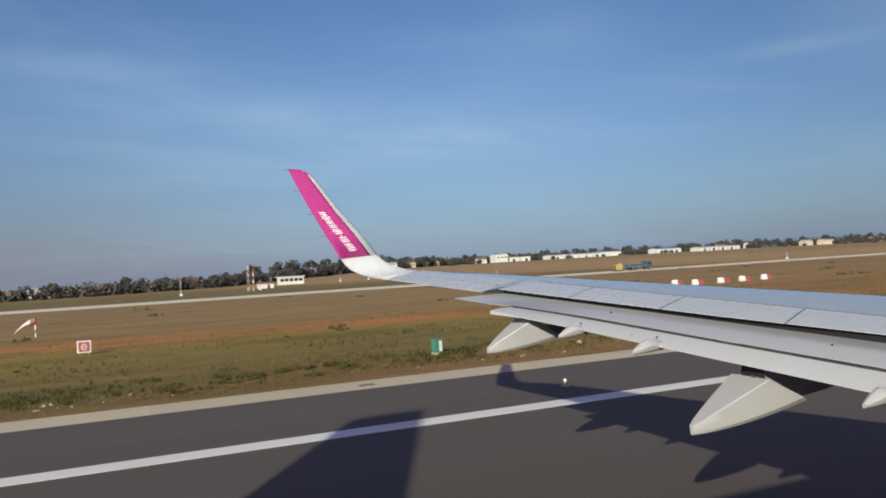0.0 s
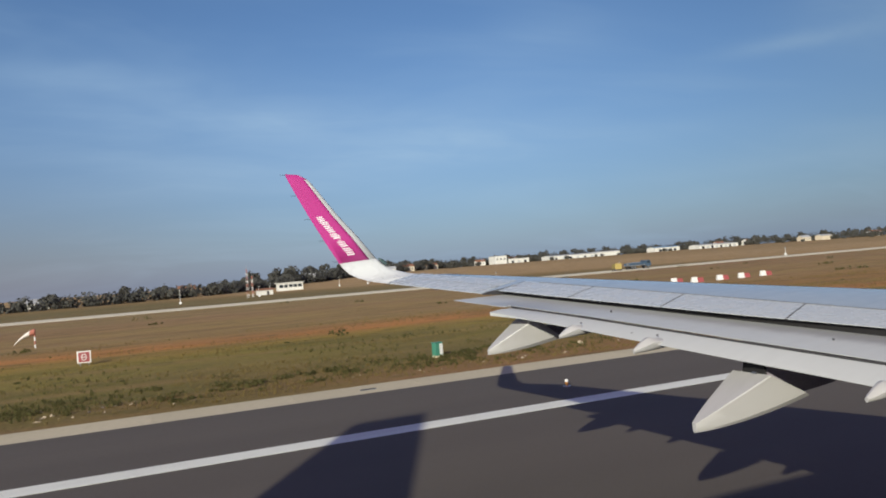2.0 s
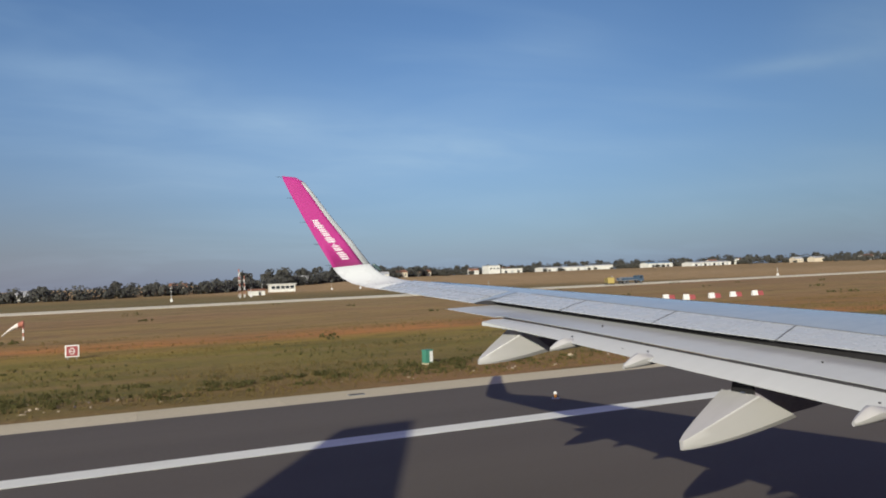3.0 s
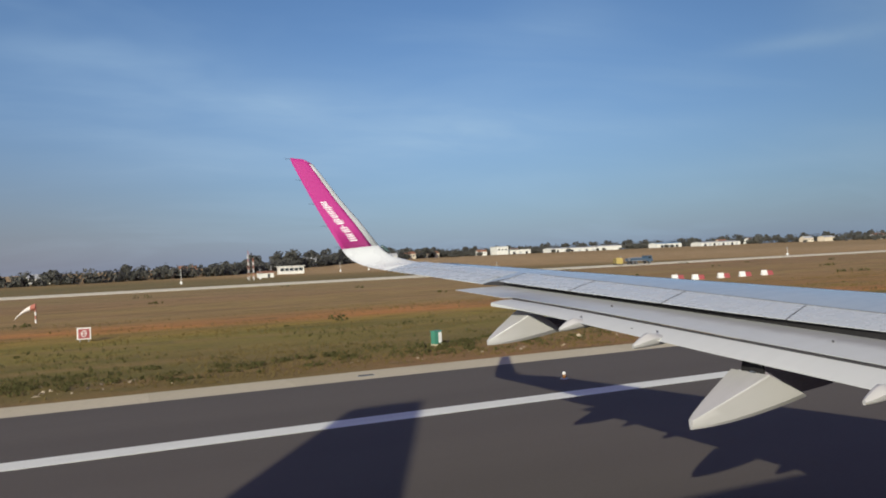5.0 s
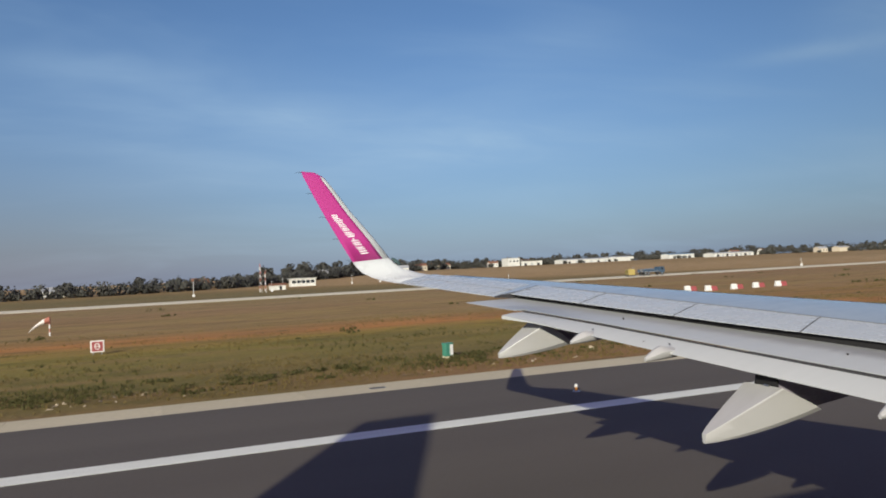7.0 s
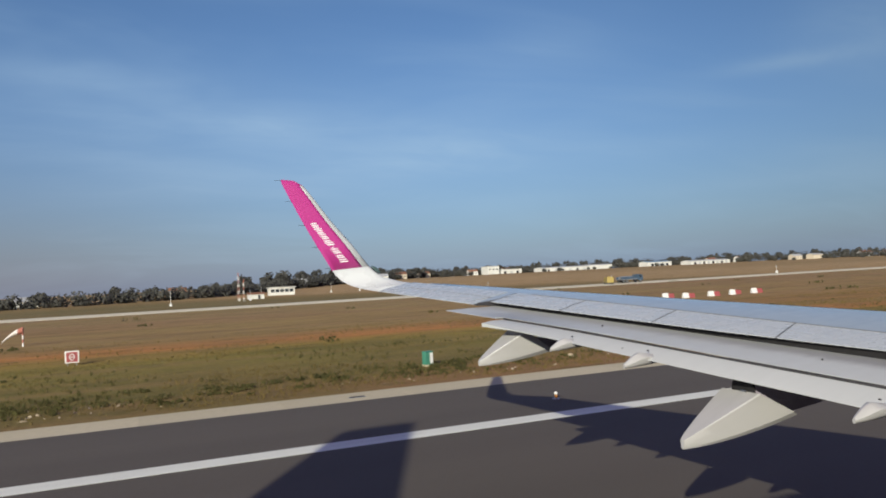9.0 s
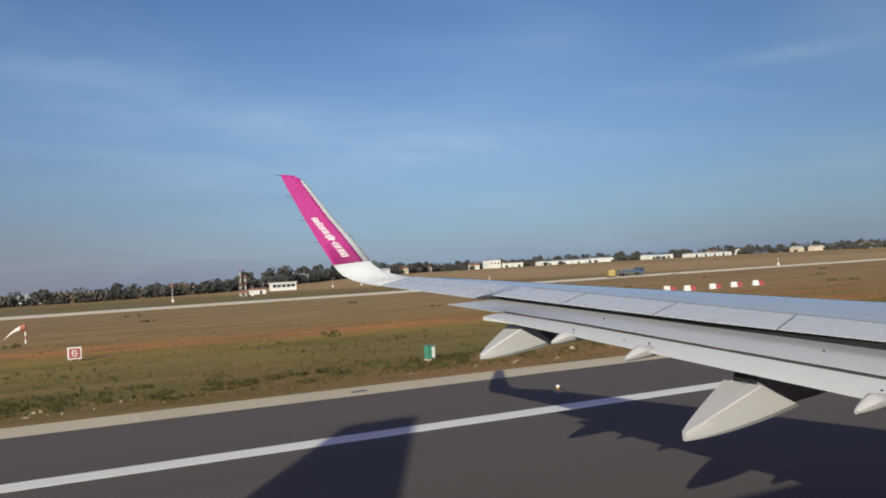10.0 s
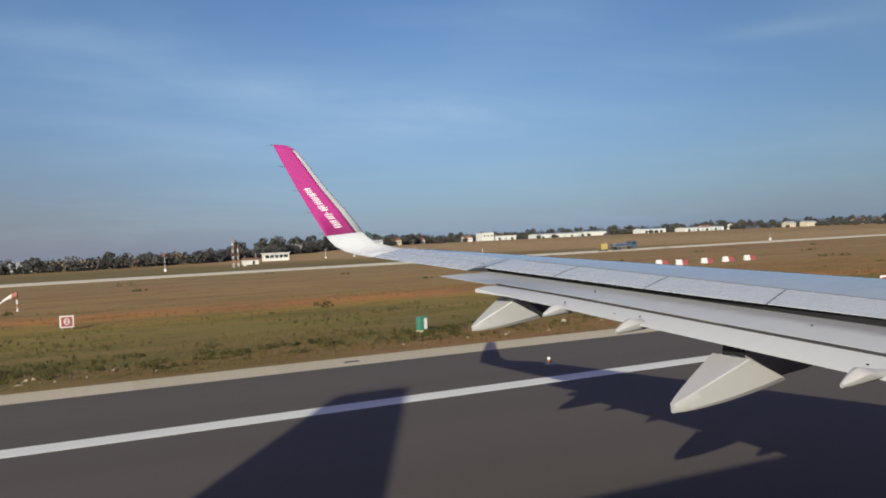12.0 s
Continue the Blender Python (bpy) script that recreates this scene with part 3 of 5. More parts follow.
# outboard aileron: a hinge groove and its end gaps, cut as dark seals let into the skin
for y in (12.0, 14.3):
    bm = bmesh.new()
    loft(bm, [[(x_te(y) + o, y + dy, upper_z(x_te(y) + o, y) + dz) for dy, dz in ((-0.006, 0.002), (0.006, 0.002), (0.006, 0.009), (-0.006, 0.009))] for o in (0.02, 0.2, 0.4, 0.55)])
    part("aileron_gap", bm, SEAM_GREY, wing, "narrow dark gap beside the aileron")
bm = bmesh.new()
loft(bm, [[(x_te(y) + 0.55 + o, y, upper_z(x_te(y) + 0.55, y) + dz) for o, dz in ((-0.006, 0.002), (0.006, 0.002), (0.006, 0.009), (-0.006, 0.009))] for y in (12.0, 12.8, 13.6, 14.3)])
part("aileron_hinge_line", bm, SEAM_GREY, wing)
bm = bmesh.new()
loft(bm, [[(lerp(x_le(y), x_te(y), 0.16) + o, y, upper_z(lerp(x_le(y), x_te(y), 0.16), y) + dz) for o, dz in ((-0.01, -0.003), (0.01, -0.003), (0.01, 0.003), (-0.01, 0.003))]
          for y in [0.5 + 0.5 * i for i in range(29)]])
part("slat_seam", bm, DARK_SEAL_AND_SHADE, wing)


def fairing(x, y, z, s, wide=1.0, shift=0.06, tall=1.0, name="flap_fairing"):
    """A drooped flap track fairing: pointed rear wedge, open front, and the dark bay ahead of it. (x, y, z): its lowest rear tip."""
    rings = []
    for k in range(11):
        u = k / 10
        xt, xb = 0.92 * u, 1.575 * u
        zt, zb = 0.10 + tall * 0.43 * u ** 0.95, 0.208 * u ** 1.75
        w1, w0 = 0.030 + wide * 0.262 * u ** 0.82, 0.022 + wide * 0.215 * u ** 0.78
        yc = y + s * shift * u
        prof = [(-0.965 * w1, zt, 0), (-w1, zt - 0.011, 0.02), (-lerp(w0, w1, 0.62), lerp(zb, zt, 0.5), 0.5), (-lerp(w0, w1, 0.22), lerp(zb, zt, 0.16), 0.84), (-w0 * 0.8, zb, 1),
                (w0 * 0.8, zb, 1), (lerp(w0, w1, 0.22), lerp(zb, zt, 0.16), 0.84), (lerp(w0, w1, 0.62), lerp(zb, zt, 0.5), 0.5), (w1, zt - 0.011, 0.02), (0.965 * w1, zt, 0)]
        rings.append([(x + s * lerp(xt, xb, f), yc + s * w, z + s * h) for w, h, f in prof])
    part(name, loft(bmesh.new(), rings), FAIRING_WHITE, wing, "pale grey pointed flap track fairing", smooth=24)
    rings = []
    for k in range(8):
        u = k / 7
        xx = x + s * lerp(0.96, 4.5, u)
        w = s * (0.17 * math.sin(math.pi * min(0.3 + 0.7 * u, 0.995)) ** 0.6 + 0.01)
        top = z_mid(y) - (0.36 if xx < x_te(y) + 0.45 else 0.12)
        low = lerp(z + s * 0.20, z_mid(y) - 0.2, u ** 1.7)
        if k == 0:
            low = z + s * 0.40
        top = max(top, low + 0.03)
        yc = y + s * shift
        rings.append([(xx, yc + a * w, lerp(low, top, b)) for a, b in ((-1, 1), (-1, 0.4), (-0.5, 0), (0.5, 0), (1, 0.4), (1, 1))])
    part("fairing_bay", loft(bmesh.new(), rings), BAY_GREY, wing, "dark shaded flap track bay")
    # added black plate: covers the bay's lit rear face and stands for its shade
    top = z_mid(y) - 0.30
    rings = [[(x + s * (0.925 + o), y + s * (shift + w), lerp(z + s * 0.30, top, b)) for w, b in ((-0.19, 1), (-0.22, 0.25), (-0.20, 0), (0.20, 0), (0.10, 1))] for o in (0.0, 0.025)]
    part("bay_shade", loft(bmesh.new(), rings), GAP_SHADE_BLACK, wing, "black plate for the shade in the bay behind the fairing")
    bm = bmesh.new()
    tube(bm, (x + s * 0.90, y - s * 0.05, z + s * (0.11 + 0.43 * tall)), (x + s * 0.90, y + s * 0.02, z + s * (0.11 + 0.43 * tall)), s * 0.012, n=8)
    part("hinge_pin", bm, BARE_METAL, wing)


fairing(5.46, 6.52, 2.50, 1.0)
fairing(4.80, 10.22, 3.13, 0.73, 1.45, -0.08, 1.36)


def pod(x, y, z, s):
    """A short spindle-shaped fairing under the flap tab: blunt rear tip, a peak at the trailing edge, and a taper forward."""
    rings = []
    for xt, xb, zt, zb, w in ((0.0, 0.0, 0.050, 0.0, 0.020), (0.05, 0.09, 0.082, 0.004, 0.050), (0.11, 0.19, 0.118, 0.010, 0.072), (0.17, 0.29, 0.150, 0.018, 0.086),
                              (0.22, 0.39, 0.168, 0.026, 0.094), (0.34, 0.52, 0.150, 0.036, 0.082), (0.50, 0.66, 0.120, 0.052, 0.056), (0.70, 0.78, 0.092, 0.070, 0.016)):
        prof = [(-0.30 * w, zt, 0), (-w, lerp(zb, zt, 0.62), 0.3), (-0.85 * w, lerp(zb, zt, 0.25), 0.7), (-0.45 * w, zb, 1),
                (0.45 * w, zb, 1), (0.85 * w, lerp(zb, zt, 0.25), 0.7), (w, lerp(zb, zt, 0.62), 0.3), (0.30 * w, zt, 0)]
        rings.append([(x + s * lerp(xt, xb, f), y + s * v, z + s * h) for v, h, f in prof])
    part("flap_pod", loft(bmesh.new(), rings), FAIRING_WHITE, wing, "small pale flap hinge fairing", smooth=50)
    bm = tube(bmesh.new(), (x + s * 0.36, y - s * 0.012, z + s * 0.180), (x + s * 0.36, y + s * 0.012, z + s * 0.180), s * 0.008, n=8)
    part("pod_bolt", bm, DARK_SEAL_AND_SHADE, wing, "small dark bolt head")


pod(5.24, 8.83, 3.41, 1.0)
pod(5.57, 7.64, 3.26, 1.05)
pod(6.18, 4.97, 2.94, 1.02)

# ---- upturned wing tip ----
LE_PATH = [(6.277, 14.60, 4.284), (5.85, 15.0, 4.32), (5.42, 15.2, 4.43), (5.04, 15.33, 4.56), (4.85, 15.40, 4.70), (4.75, 15.44, 4.82),
           (4.375, 15.482, 5.333), (3.97, 15.525, 5.827), (3.562, 15.565, 6.40), (3.415, 15.60, 6.60), (3.22, 15.61, 6.71)]
TE_PATH = [(4.611, 14.60, 4.284), (4.44, 15.0, 4.34), (4.26, 15.22, 4.42), (4.09, 15.35, 4.53), (3.98, 15.41, 4.66), (3.917, 15.44, 4.765),
           (3.635, 15.482, 5.276), (3.368, 15.525, 5.782), (3.07, 15.565, 6.39), (2.96, 15.60, 6.64), (2.93, 15.61, 6.737)]
CHORDS = [0.0, 0.03, 0.09, 0.20, 0.30, 0.42, 0.58, 0.74, 0.88, 1.0]
PINK_FROM = 3


def blade_rings(k0, k1, i0, i1):
    """Sections of the tip between two stations and two chord steps: inboard side, then outboard side."""
    rings = []
    for k in range(k0, k1 + 1):
        a, b = Vector(LE_PATH[k]), Vector(TE_PATH[k])
        lo, hi = max(k - 1, 0), min(k + 1, len(LE_PATH) - 1)
        along = (Vector(LE_PATH[hi]) + Vector(TE_PATH[hi]) - Vector(LE_PATH[lo]) - Vector(TE_PATH[lo])).normalized()
        nrm = (a - b).cross(along)
        nrm.normalize()
        if nrm.z < 0 or (abs(nrm.z) < 0.5 and nrm.y > 0):
            nrm = -nrm
        if k == 0:
            nrm = Vector((0, 0, 1))
        th = lerp(THICK, 0.085, min(k / 5, 1.0)) * (a - b).length
        ins = [a + (b - a) * CHORDS[i] + nrm * th * naca(CHORDS[i]) for i in range(i0, i1 + 1)]
        outs = [a + (b - a) * CHORDS[i] - nrm * th * naca(CHORDS[i]) for i in range(i0, i1 + 1)]
        rings.append(ins[::-1] + (outs[1:] if i0 == 0 else outs))
    return rings


N = len(LE_PATH) - 1
sharklet = part("wing_tip_device", loft(bmesh.new(), blade_rings(0, 5, 0, 9)), HULL_WHITE, plane, "white curved root of the upturned wing tip", smooth=True)
part("tip_panel", loft(bmesh.new(), blade_rings(5, N, PINK_FROM, 9)), PINK, sharklet, "magenta painted upturned blade", smooth=True)
part("tip_leading_edge", loft(bmesh.new(), blade_rings(5, N - 1, 0, PINK_FROM)), EDGE_METAL, sharklet, "bare grey leading edge strip", smooth=True)
part("tip_cap", loft(bmesh.new(), blade_rings(N - 1, N, 0, PINK_FROM)), PINK, sharklet, "magenta rounded cap", smooth=True)


def blade_point(z, c, out=0.004):
    """A point on the inboard face of the blade at about the height z; c: the chord fraction from the front."""
    mids = [(LE_PATH[k][2] + TE_PATH[k][2]) / 2 for k in range(N + 1)]
    i = max(k for k in range(5, N) if mids[k] <= max(z, mids[5]))
    w = (z - mids[i]) / (mids[i + 1] - mids[i])
    j = max(q for q in range(9) if CHORDS[q] <= c)
    v = (c - CHORDS[j]) / (CHORDS[j + 1] - CHORDS[j])
    pts = [ring[:10][::-1] for ring in blade_rings(i, i + 1, 0, 9)]
    p = pts[0][j].lerp(pts[0][j + 1], v).lerp(pts[1][j].lerp(pts[1][j + 1], v), w)
    return p + Vector((-0.05, -1, 0.12)).normalized() * out


def blade_mark(z0, z1, c, half):
    """A small white bar with cut corners, from the height z1 down to z0."""
    bm = bmesh.new()
    e = 0.22
    flat = [(z0, -1 + 2 * e), (z0, 1 - 2 * e), (lerp(z0, z1, e), 1), (lerp(z1, z0, e), 1), (z1, 1 - 2 * e), (z1, -1 + 2 * e), (lerp(z1, z0, e), -1), (lerp(z0, z1, e), -1)]
    loft(bm, [[blade_point(z, c + half * k, o) for z, k in flat] for o in (0.001, 0.006)])
    part("marking", bm, MARK_WHITE, sharklet, "white plain bar")


# the row of bars runs down the blade, and leans towards its front edge
run = 0.0
for wide, half, strokes in ((0.100, 0.11, 3), (0.026, 0.14, 1), (0.070, 0.11, 2), (0.070, 0.11, 2), (0.078, 0.11, 2), (0.026, 0.14, 1),
                            (0.050, 0.11, 1), (0.024, 0.03, 1), (0.072, 0.11, 2), (0.084, 0.11, 2), (0.118, 0.11, 3)):
    top = 5.80 - run
    thin = 0.025 if strokes > 1 else min(wide, 0.032)
    for k in range(strokes):
        lead = (wide - thin) * k / max(strokes - 1, 1)
        blade_mark(top - lead - thin, top - lead, lerp(0.67, 0.54, run / 0.86), half)
    run += wide + 0.0145
for z in (6.70, 6.27, 5.77, 5.3, 4.84):
    b = blade_point(z, 0.999, 0.0)
    bm = tube(bmesh.new(), b, b + Vector((-0.13, 0, 0.005)), 0.005, 0.003, 6)
    part("static_wick", bm, DARK_SEAL_AND_SHADE, sharklet, "thin dark static wick")
bm = bmesh.new()
loft(bm, [[(4.98 - 0.22 * u, 15.33 + 0.05 * u - 0.045 * math.sin(math.pi * u) * math.cos(a), 4.66 + 0.17 * u + 0.05 * math.sin(math.pi * u) * math.sin(a)) for a in (2 * math.pi * i / 8 for i in range(8))]
          for u in (0.03, 0.2, 0.4, 0.6, 0.8, 0.97)])
part("navigation_light", bm, LENS, sharklet, "dark glass navigation light", smooth=True)
for y in (12.9, 13.7, 14.4):
    bm = tube(bmesh.new(), (x_te(y) + 0.02, y, z_mid(y)), (x_te(y) - 0.13, y, z_mid(y) - 0.01), 0.005, 0.003, 6)
    part("static_wick", bm, DARK_SEAL_AND_SHADE, wing, "thin dark static wick")


# ---- fuselage, tail and engine, which throw the long shadows ----
def hull_ring(x, r, dz=0.0, n=28):
    return [(x, HULL_Y + r * math.sin(2 * math.pi * i / n), HULL_Z + dz + r * math.cos(2 * math.pi * i / n)) for i in range(n)]


R0 = HULL_R
fuselage = part("fuselage", loft(bmesh.new(), [hull_ring(-17.5, 0.25, 1.35), hull_ring(-15.5, 0.75, 1.1), hull_ring(-12.0, 1.35, 0.62), hull_ring(-8.0, R0 * 0.93, 0.14), hull_ring(-5.0, R0),
                                               hull_ring(0.0, R0), hull_ring(10.0, R0), hull_ring(20.0, R0), hull_ring(22.5, 1.75, -0.1), hull_ring(24.4, 1.2, -0.3), hull_ring(25.6, 0.45, -0.5)]),
                HULL_WHITE, plane, "white airliner fuselage", smooth=True)
for k in range(-6, 34):
    if k == 0:
        continue
    x = 0.533 * k
    bm = bmesh.new()
    loft(bm, [[(x + 0.13 * math.cos(a), HULL_Y + 1.955 * math.cos(0.19) + o, HULL_Z + 0.40 + 0.18 * math.sin(a)) for a in (2 * math.pi * i / 12 for i in range(12))] for o in (-0.03, 0.012)])
    part("cabin_window", bm, GLASS_DARK, fuselage, "oval cabin window")


for k in range(-6, 34):
    x = 0.533 * k
    bm = bmesh.new()
    loft(bm, [[(x + 0.13 * math.cos(a), HULL_Y - 1.955 * math.cos(0.19) + o, HULL_Z + 0.40 + 0.18 * math.sin(a)) for a in (2 * math.pi * i / 12 for i in range(12))] for o in (-0.012, 0.03)])
    part("cabin_window", bm, GLASS_DARK, fuselage, "oval cabin window")
for k in range(6):
    a0, a1 = radians(-62 + 21 * k), radians(-62 + 21 * k + 18)
    bm = loft(bmesh.new(), [[(lerp(23.25, 22.75, h) + 0.012 * o + 0.25 * (1 - abs(math.sin(a))), HULL_Y + (lerp(1.62, 1.5, h) + 0.03 * o) * math.sin(a), HULL_Z - 0.1 + (lerp(0.72, 1.22, h) + 0.03 * o) * (0.55 + 0.45 * math.cos(a)))
                             for a, h in ((a0, 0), (a1, 0), (a1, 1), (a0, 1))] for o in (-2, 1)])
    part("cockpit_window", bm, GLASS_DARK, fuselage, "dark cockpit window")
part("belly_fairing", loft(bmesh.new(), [[(x, HULL_Y + w * math.cos(a), 2.35 + h * math.sin(a)) for a in (math.pi + math.pi * i / 14 for i in range(15))] for x, w, h in
                                         ((4.6, 0.5, 0.1), (6.0, 1.5, 0.42), (8.0, 1.85, 0.52), (12.5, 1.85, 0.52), (14.5, 1.4, 0.4), (16.0, 0.5, 0.1))]), HULL_WHITE, fuselage, "white belly fairing", smooth=50)


def foil_slab(pts, axis_w):
    """A fin or tailplane: a lens-shaped slab between a root and a tip chord. pts: (front, back) at root and tip."""
    bm = bmesh.new()
    rings = []
    for (a, b), w in zip(pts, axis_w):
        a, b = Vector(a), Vector(b)
        up = Vector(w)
        prof = [(0, 0), (0.12, 0.75), (0.35, 1.0), (0.7, 0.6), (1.0, 0.05), (1.0, -0.05), (0.7, -0.6), (0.35, -1.0), (0.12, -0.75)]
        rings.append([a + (b - a) * c + up * h for c, h in prof])
    return loft(bm, rings)


part("tail_fin", foil_slab([((-5.9, HULL_Y, 5.55), (-12.0, HULL_Y, 5.55)), ((-7.3, HULL_Y, 6.1), (-12.15, HULL_Y, 6.3)), ((-12.1, HULL_Y, 11.72), (-14.45, HULL_Y, 11.72))],
                          [(0, 0.3, 0), (0, 0.26, 0), (0, 0.1, 0)]), PINK, plane, "magenta vertical tail fin")
for side in (1, -1):
    part("tailplane", foil_slab([((-9.6, HULL_Y + side * 0.6, 5.0), (-13.9, HULL_Y + side * 0.6, 5.0)), ((-13.3, HULL_Y + side * 6.2, 5.6), (-15.0, HULL_Y + side * 6.2, 5.6))],
                                [(0, 0, 0.22), (0, 0, 0.08)]), PANEL_GREY, plane, "grey tailplane")
part("starboard_wing", foil_slab([((13.75, HULL_Y - 2.0, 2.9), (7.4, HULL_Y - 2.0, 2.9)), ((5.9, HULL_Y - 17.2, 4.3), (4.4, HULL_Y - 17.2, 4.3))],
                                 [(0, 0, 0.35), (0, 0, 0.1)]), WING_GREY, plane, "grey painted wing of the far side")
ENGINE_Z = 1.75


def turned(profile, y, n=28):
    """A body turned round the engine's axis. profile: (x, radius) from rear to front."""
    return loft(bmesh.new(), [[(x, y + r * math.cos(a), ENGINE_Z + r * math.sin(a)) for a in (2 * math.pi * i / n for i in range(n))] for x, r in profile])


for y in (3.75, HULL_Y * 2 - 3.75):
    eng = part("engine", turned(((11.6, 0.62), (12.6, 0.95), (14.2, 1.12), (15.2, 1.08)), y), HULL_WHITE, plane, "white engine nacelle", smooth=40)
    part("inlet_lip", turned(((15.2, 1.08), (15.42, 1.02), (15.5, 0.96), (15.45, 0.89), (15.2, 0.86), (14.7, 0.84)), y), BARE_METAL, eng, "bare metal inlet lip", smooth=60)
    for k in range(18):
        a = 2 * math.pi * k / 18
        u, v = Vector((0, math.cos(a), math.sin(a))), Vector((0, -math.sin(a), math.cos(a)))
        o = Vector((15.22, y, ENGINE_Z))
        bm = loft(bmesh.new(), [[o + u * 0.2 + v * 0.05, o + u * 0.2 - v * 0.05 + Vector((0.03, 0, 0)), o + u * 0.83 - v * 0.10 + Vector((0.02, 0, 0)), o + u * 0.83 + v * 0.12 - Vector((0.05, 0, 0))],
                                [p + Vector((0.012, 0, 0)) for p in (o + u * 0.2 + v * 0.05, o + u * 0.2 - v * 0.05 + Vector((0.03, 0, 0)), o + u * 0.83 - v * 0.10 + Vector((0.02, 0, 0)), o + u * 0.83 + v * 0.12 - Vector((0.05, 0, 0)))]])
        part("fan_blade", bm, STEEL, eng)
    part("spinner", turned(((15.2, 0.22), (15.3, 0.2), (15.4, 0.13), (15.46, 0.03)), y, 16), DARK_SEAL_AND_SHADE, eng, "dark pointed spinner", smooth=60)
    part("exhaust_cone", turned(((10.9, 0.05), (11.2, 0.24), (11.6, 0.42), (11.75, 0.44)), y, 18), BARE_METAL, eng, "bare metal exhaust cone", smooth=60)
    part("pylon", foil_slab([((14.2, y, 2.6), (10.6, y, 2.3)), ((12.4, y, 3.3), (9.6, y, 3.05))], [(0, 0.14, 0), (0, 0.14, 0)]), PANEL_GREY, eng)
for x, y in ((7.9, HULL_Y + 3.8), (7.9, HULL_Y - 3.8), (20.5, HULL_Y)):
    gear = part("landing_gear", tube(bmesh.new(), (x, y, 0.55), (x, y, 3.0), 0.13), BARE_METAL, plane, "steel landing gear leg")
    for d in (-0.36, 0.36):
        part("wheel", tube(bmesh.new(), (x, y + d - 0.2, 0.56), (x, y + d + 0.2, 0.56), 0.57, n=24), RUBBER, gear, "black aircraft tyre")


# ---- paved edge: pale concrete slabs with recessed joints ----
edge_strip = tagged(part("pavement_edge", boxed(-700, 1400, 27.22, 29.36, -0.3, -0.016), EDGE_CONCRETE), "pale concrete slabs along the runway edge", "pavement", kind="structure")
slab_mesh = None
for k in range(-24, 60):
    if slab_mesh is None:
        bm = boxed(0.004, 4.996, 27.235, 29.34, -0.03, -0.004, bevel=0.006)
        ob = part("slab", bm, EDGE_CONCRETE, edge_strip)
        slab_mesh = ob.data
        ob.location.x = 5.0 * k
    else:
        ob = new("slab", slab_mesh)
        ob.parent = edge_strip
        ob.location.x = 5.0 * k
for a, b in ((-700, -120), (300, 1400)):
    part("slab_run", boxed(a, b, 27.235, 29.34, -0.034, -0.004), EDGE_CONCRETE, edge_strip)


# ---- lamps and plates along the edge ----
def edge_light(x, y):
    t = thing("runway_edge_light", x, y, 0, label="small white and orange runway edge light on the asphalt", category="runway light", group="runway edge lights")
    bm = bmesh.new()
    tube(bm, (0, 0, 0), (0, 0, 0.03), 0.15, 0.13, 14)
    part("base_plate", bm, STEEL, t)
    part("stem", tube(bmesh.new(), (0, 0, 0.03), (0, 0, 0.15), 0.05, n=10), AMBER, t, "orange stem")
    head = bmesh.new()
    loft(head, [[(r * math.cos(a), r * math.sin(a), z) for a in (2 * math.pi * i / 12 for i in range(12))] for z, r in ((0.15, 0.045), (0.17, 0.062), (0.21, 0.062), (0.245, 0.05), (0.26, 0.02))])
    part("lamp_head", head, WHITE_PAINT, t, "white glass lamp head", smooth=True)
    return t


first = edge_light(13.65, 22.77)
for k in (-2, -1, 1, 2, 3):
    copy_thing(first, pose(13.65 + 60 * k, 22.77, 0))
for k in (-1, 0, 1, 2):
    t = thing("drain_cover", 7.9 + 50 * k, 28.1, -0.004, label="dark metal drain cover let into the concrete edge", category="drain cover", group="drain covers")
    part("frame", boxed(-0.32, 0.32, -0.16, 0.16, 0.0, 0.02, bevel=0.005), STEEL, t)
    for i in range(5):
        part("bar", boxed(-0.29 + 0.12 * i, -0.19 + 0.12 * i, -0.12, 0.12, 0.02, 0.028), DARK_SEAL_AND_SHADE, t)


# ---- meadow growth ----
rng = np.random.default_rng(7)


def blades(count, pick, size, name, material, label):
    """Many thin tapering blades in one mesh. pick() gives a place and a density there."""
    vs, fs = [], []
    made = 0
    while made < count:
        x, y, keep = pick()
        if rng.random() > keep:
            continue
        made += 1
        h0 = size * (0.55 + 0.9 * rng.random())
        for b in range(6):
            a, lean = rng.random() * 6.283, 0.25 + 0.5 * rng.random()
            h = h0 * (0.6 + 0.5 * rng.random())
            px, py = x + rng.normal() * size * 0.35, y + rng.normal() * size * 0.35
            wx, wy = -math.sin(a) * h * 0.11, math.cos(a) * h * 0.11
            dx, dy = math.cos(a) * h * lean, math.sin(a) * h * lean
            n = len(vs)
            z = ground_height(py)
            vs += [(px - wx, py - wy, z - 0.02), (px + wx, py + wy, z - 0.02), (px + dx * 0.5 + wx * 0.7, py + dy * 0.5 + wy * 0.7, z + h * 0.6),
                   (px + dx * 0.5 - wx * 0.7, py + dy * 0.5 - wy * 0.7, z + h * 0.6), (px + dx, py + dy, z + h)]
            fs += [(n, n + 1, n + 2, n + 3), (n + 3, n + 2, n + 4)]
    me = bpy.data.meshes.new(name)
    me.from_pydata(vs, [], fs)
    me.materials.append(material)
    return tagged(new(name, me), label, "grass", kind="stuff")


def straw_place():
    x, y = rng.uniform(-40, 95), 30.2 + 45 * rng.random() ** 1.4
    return x, y, min(max(0.25 + 1.6 * noise.noise(Vector((x * 0.07, y * 0.2, 3.0))), 0.06), 1.0)


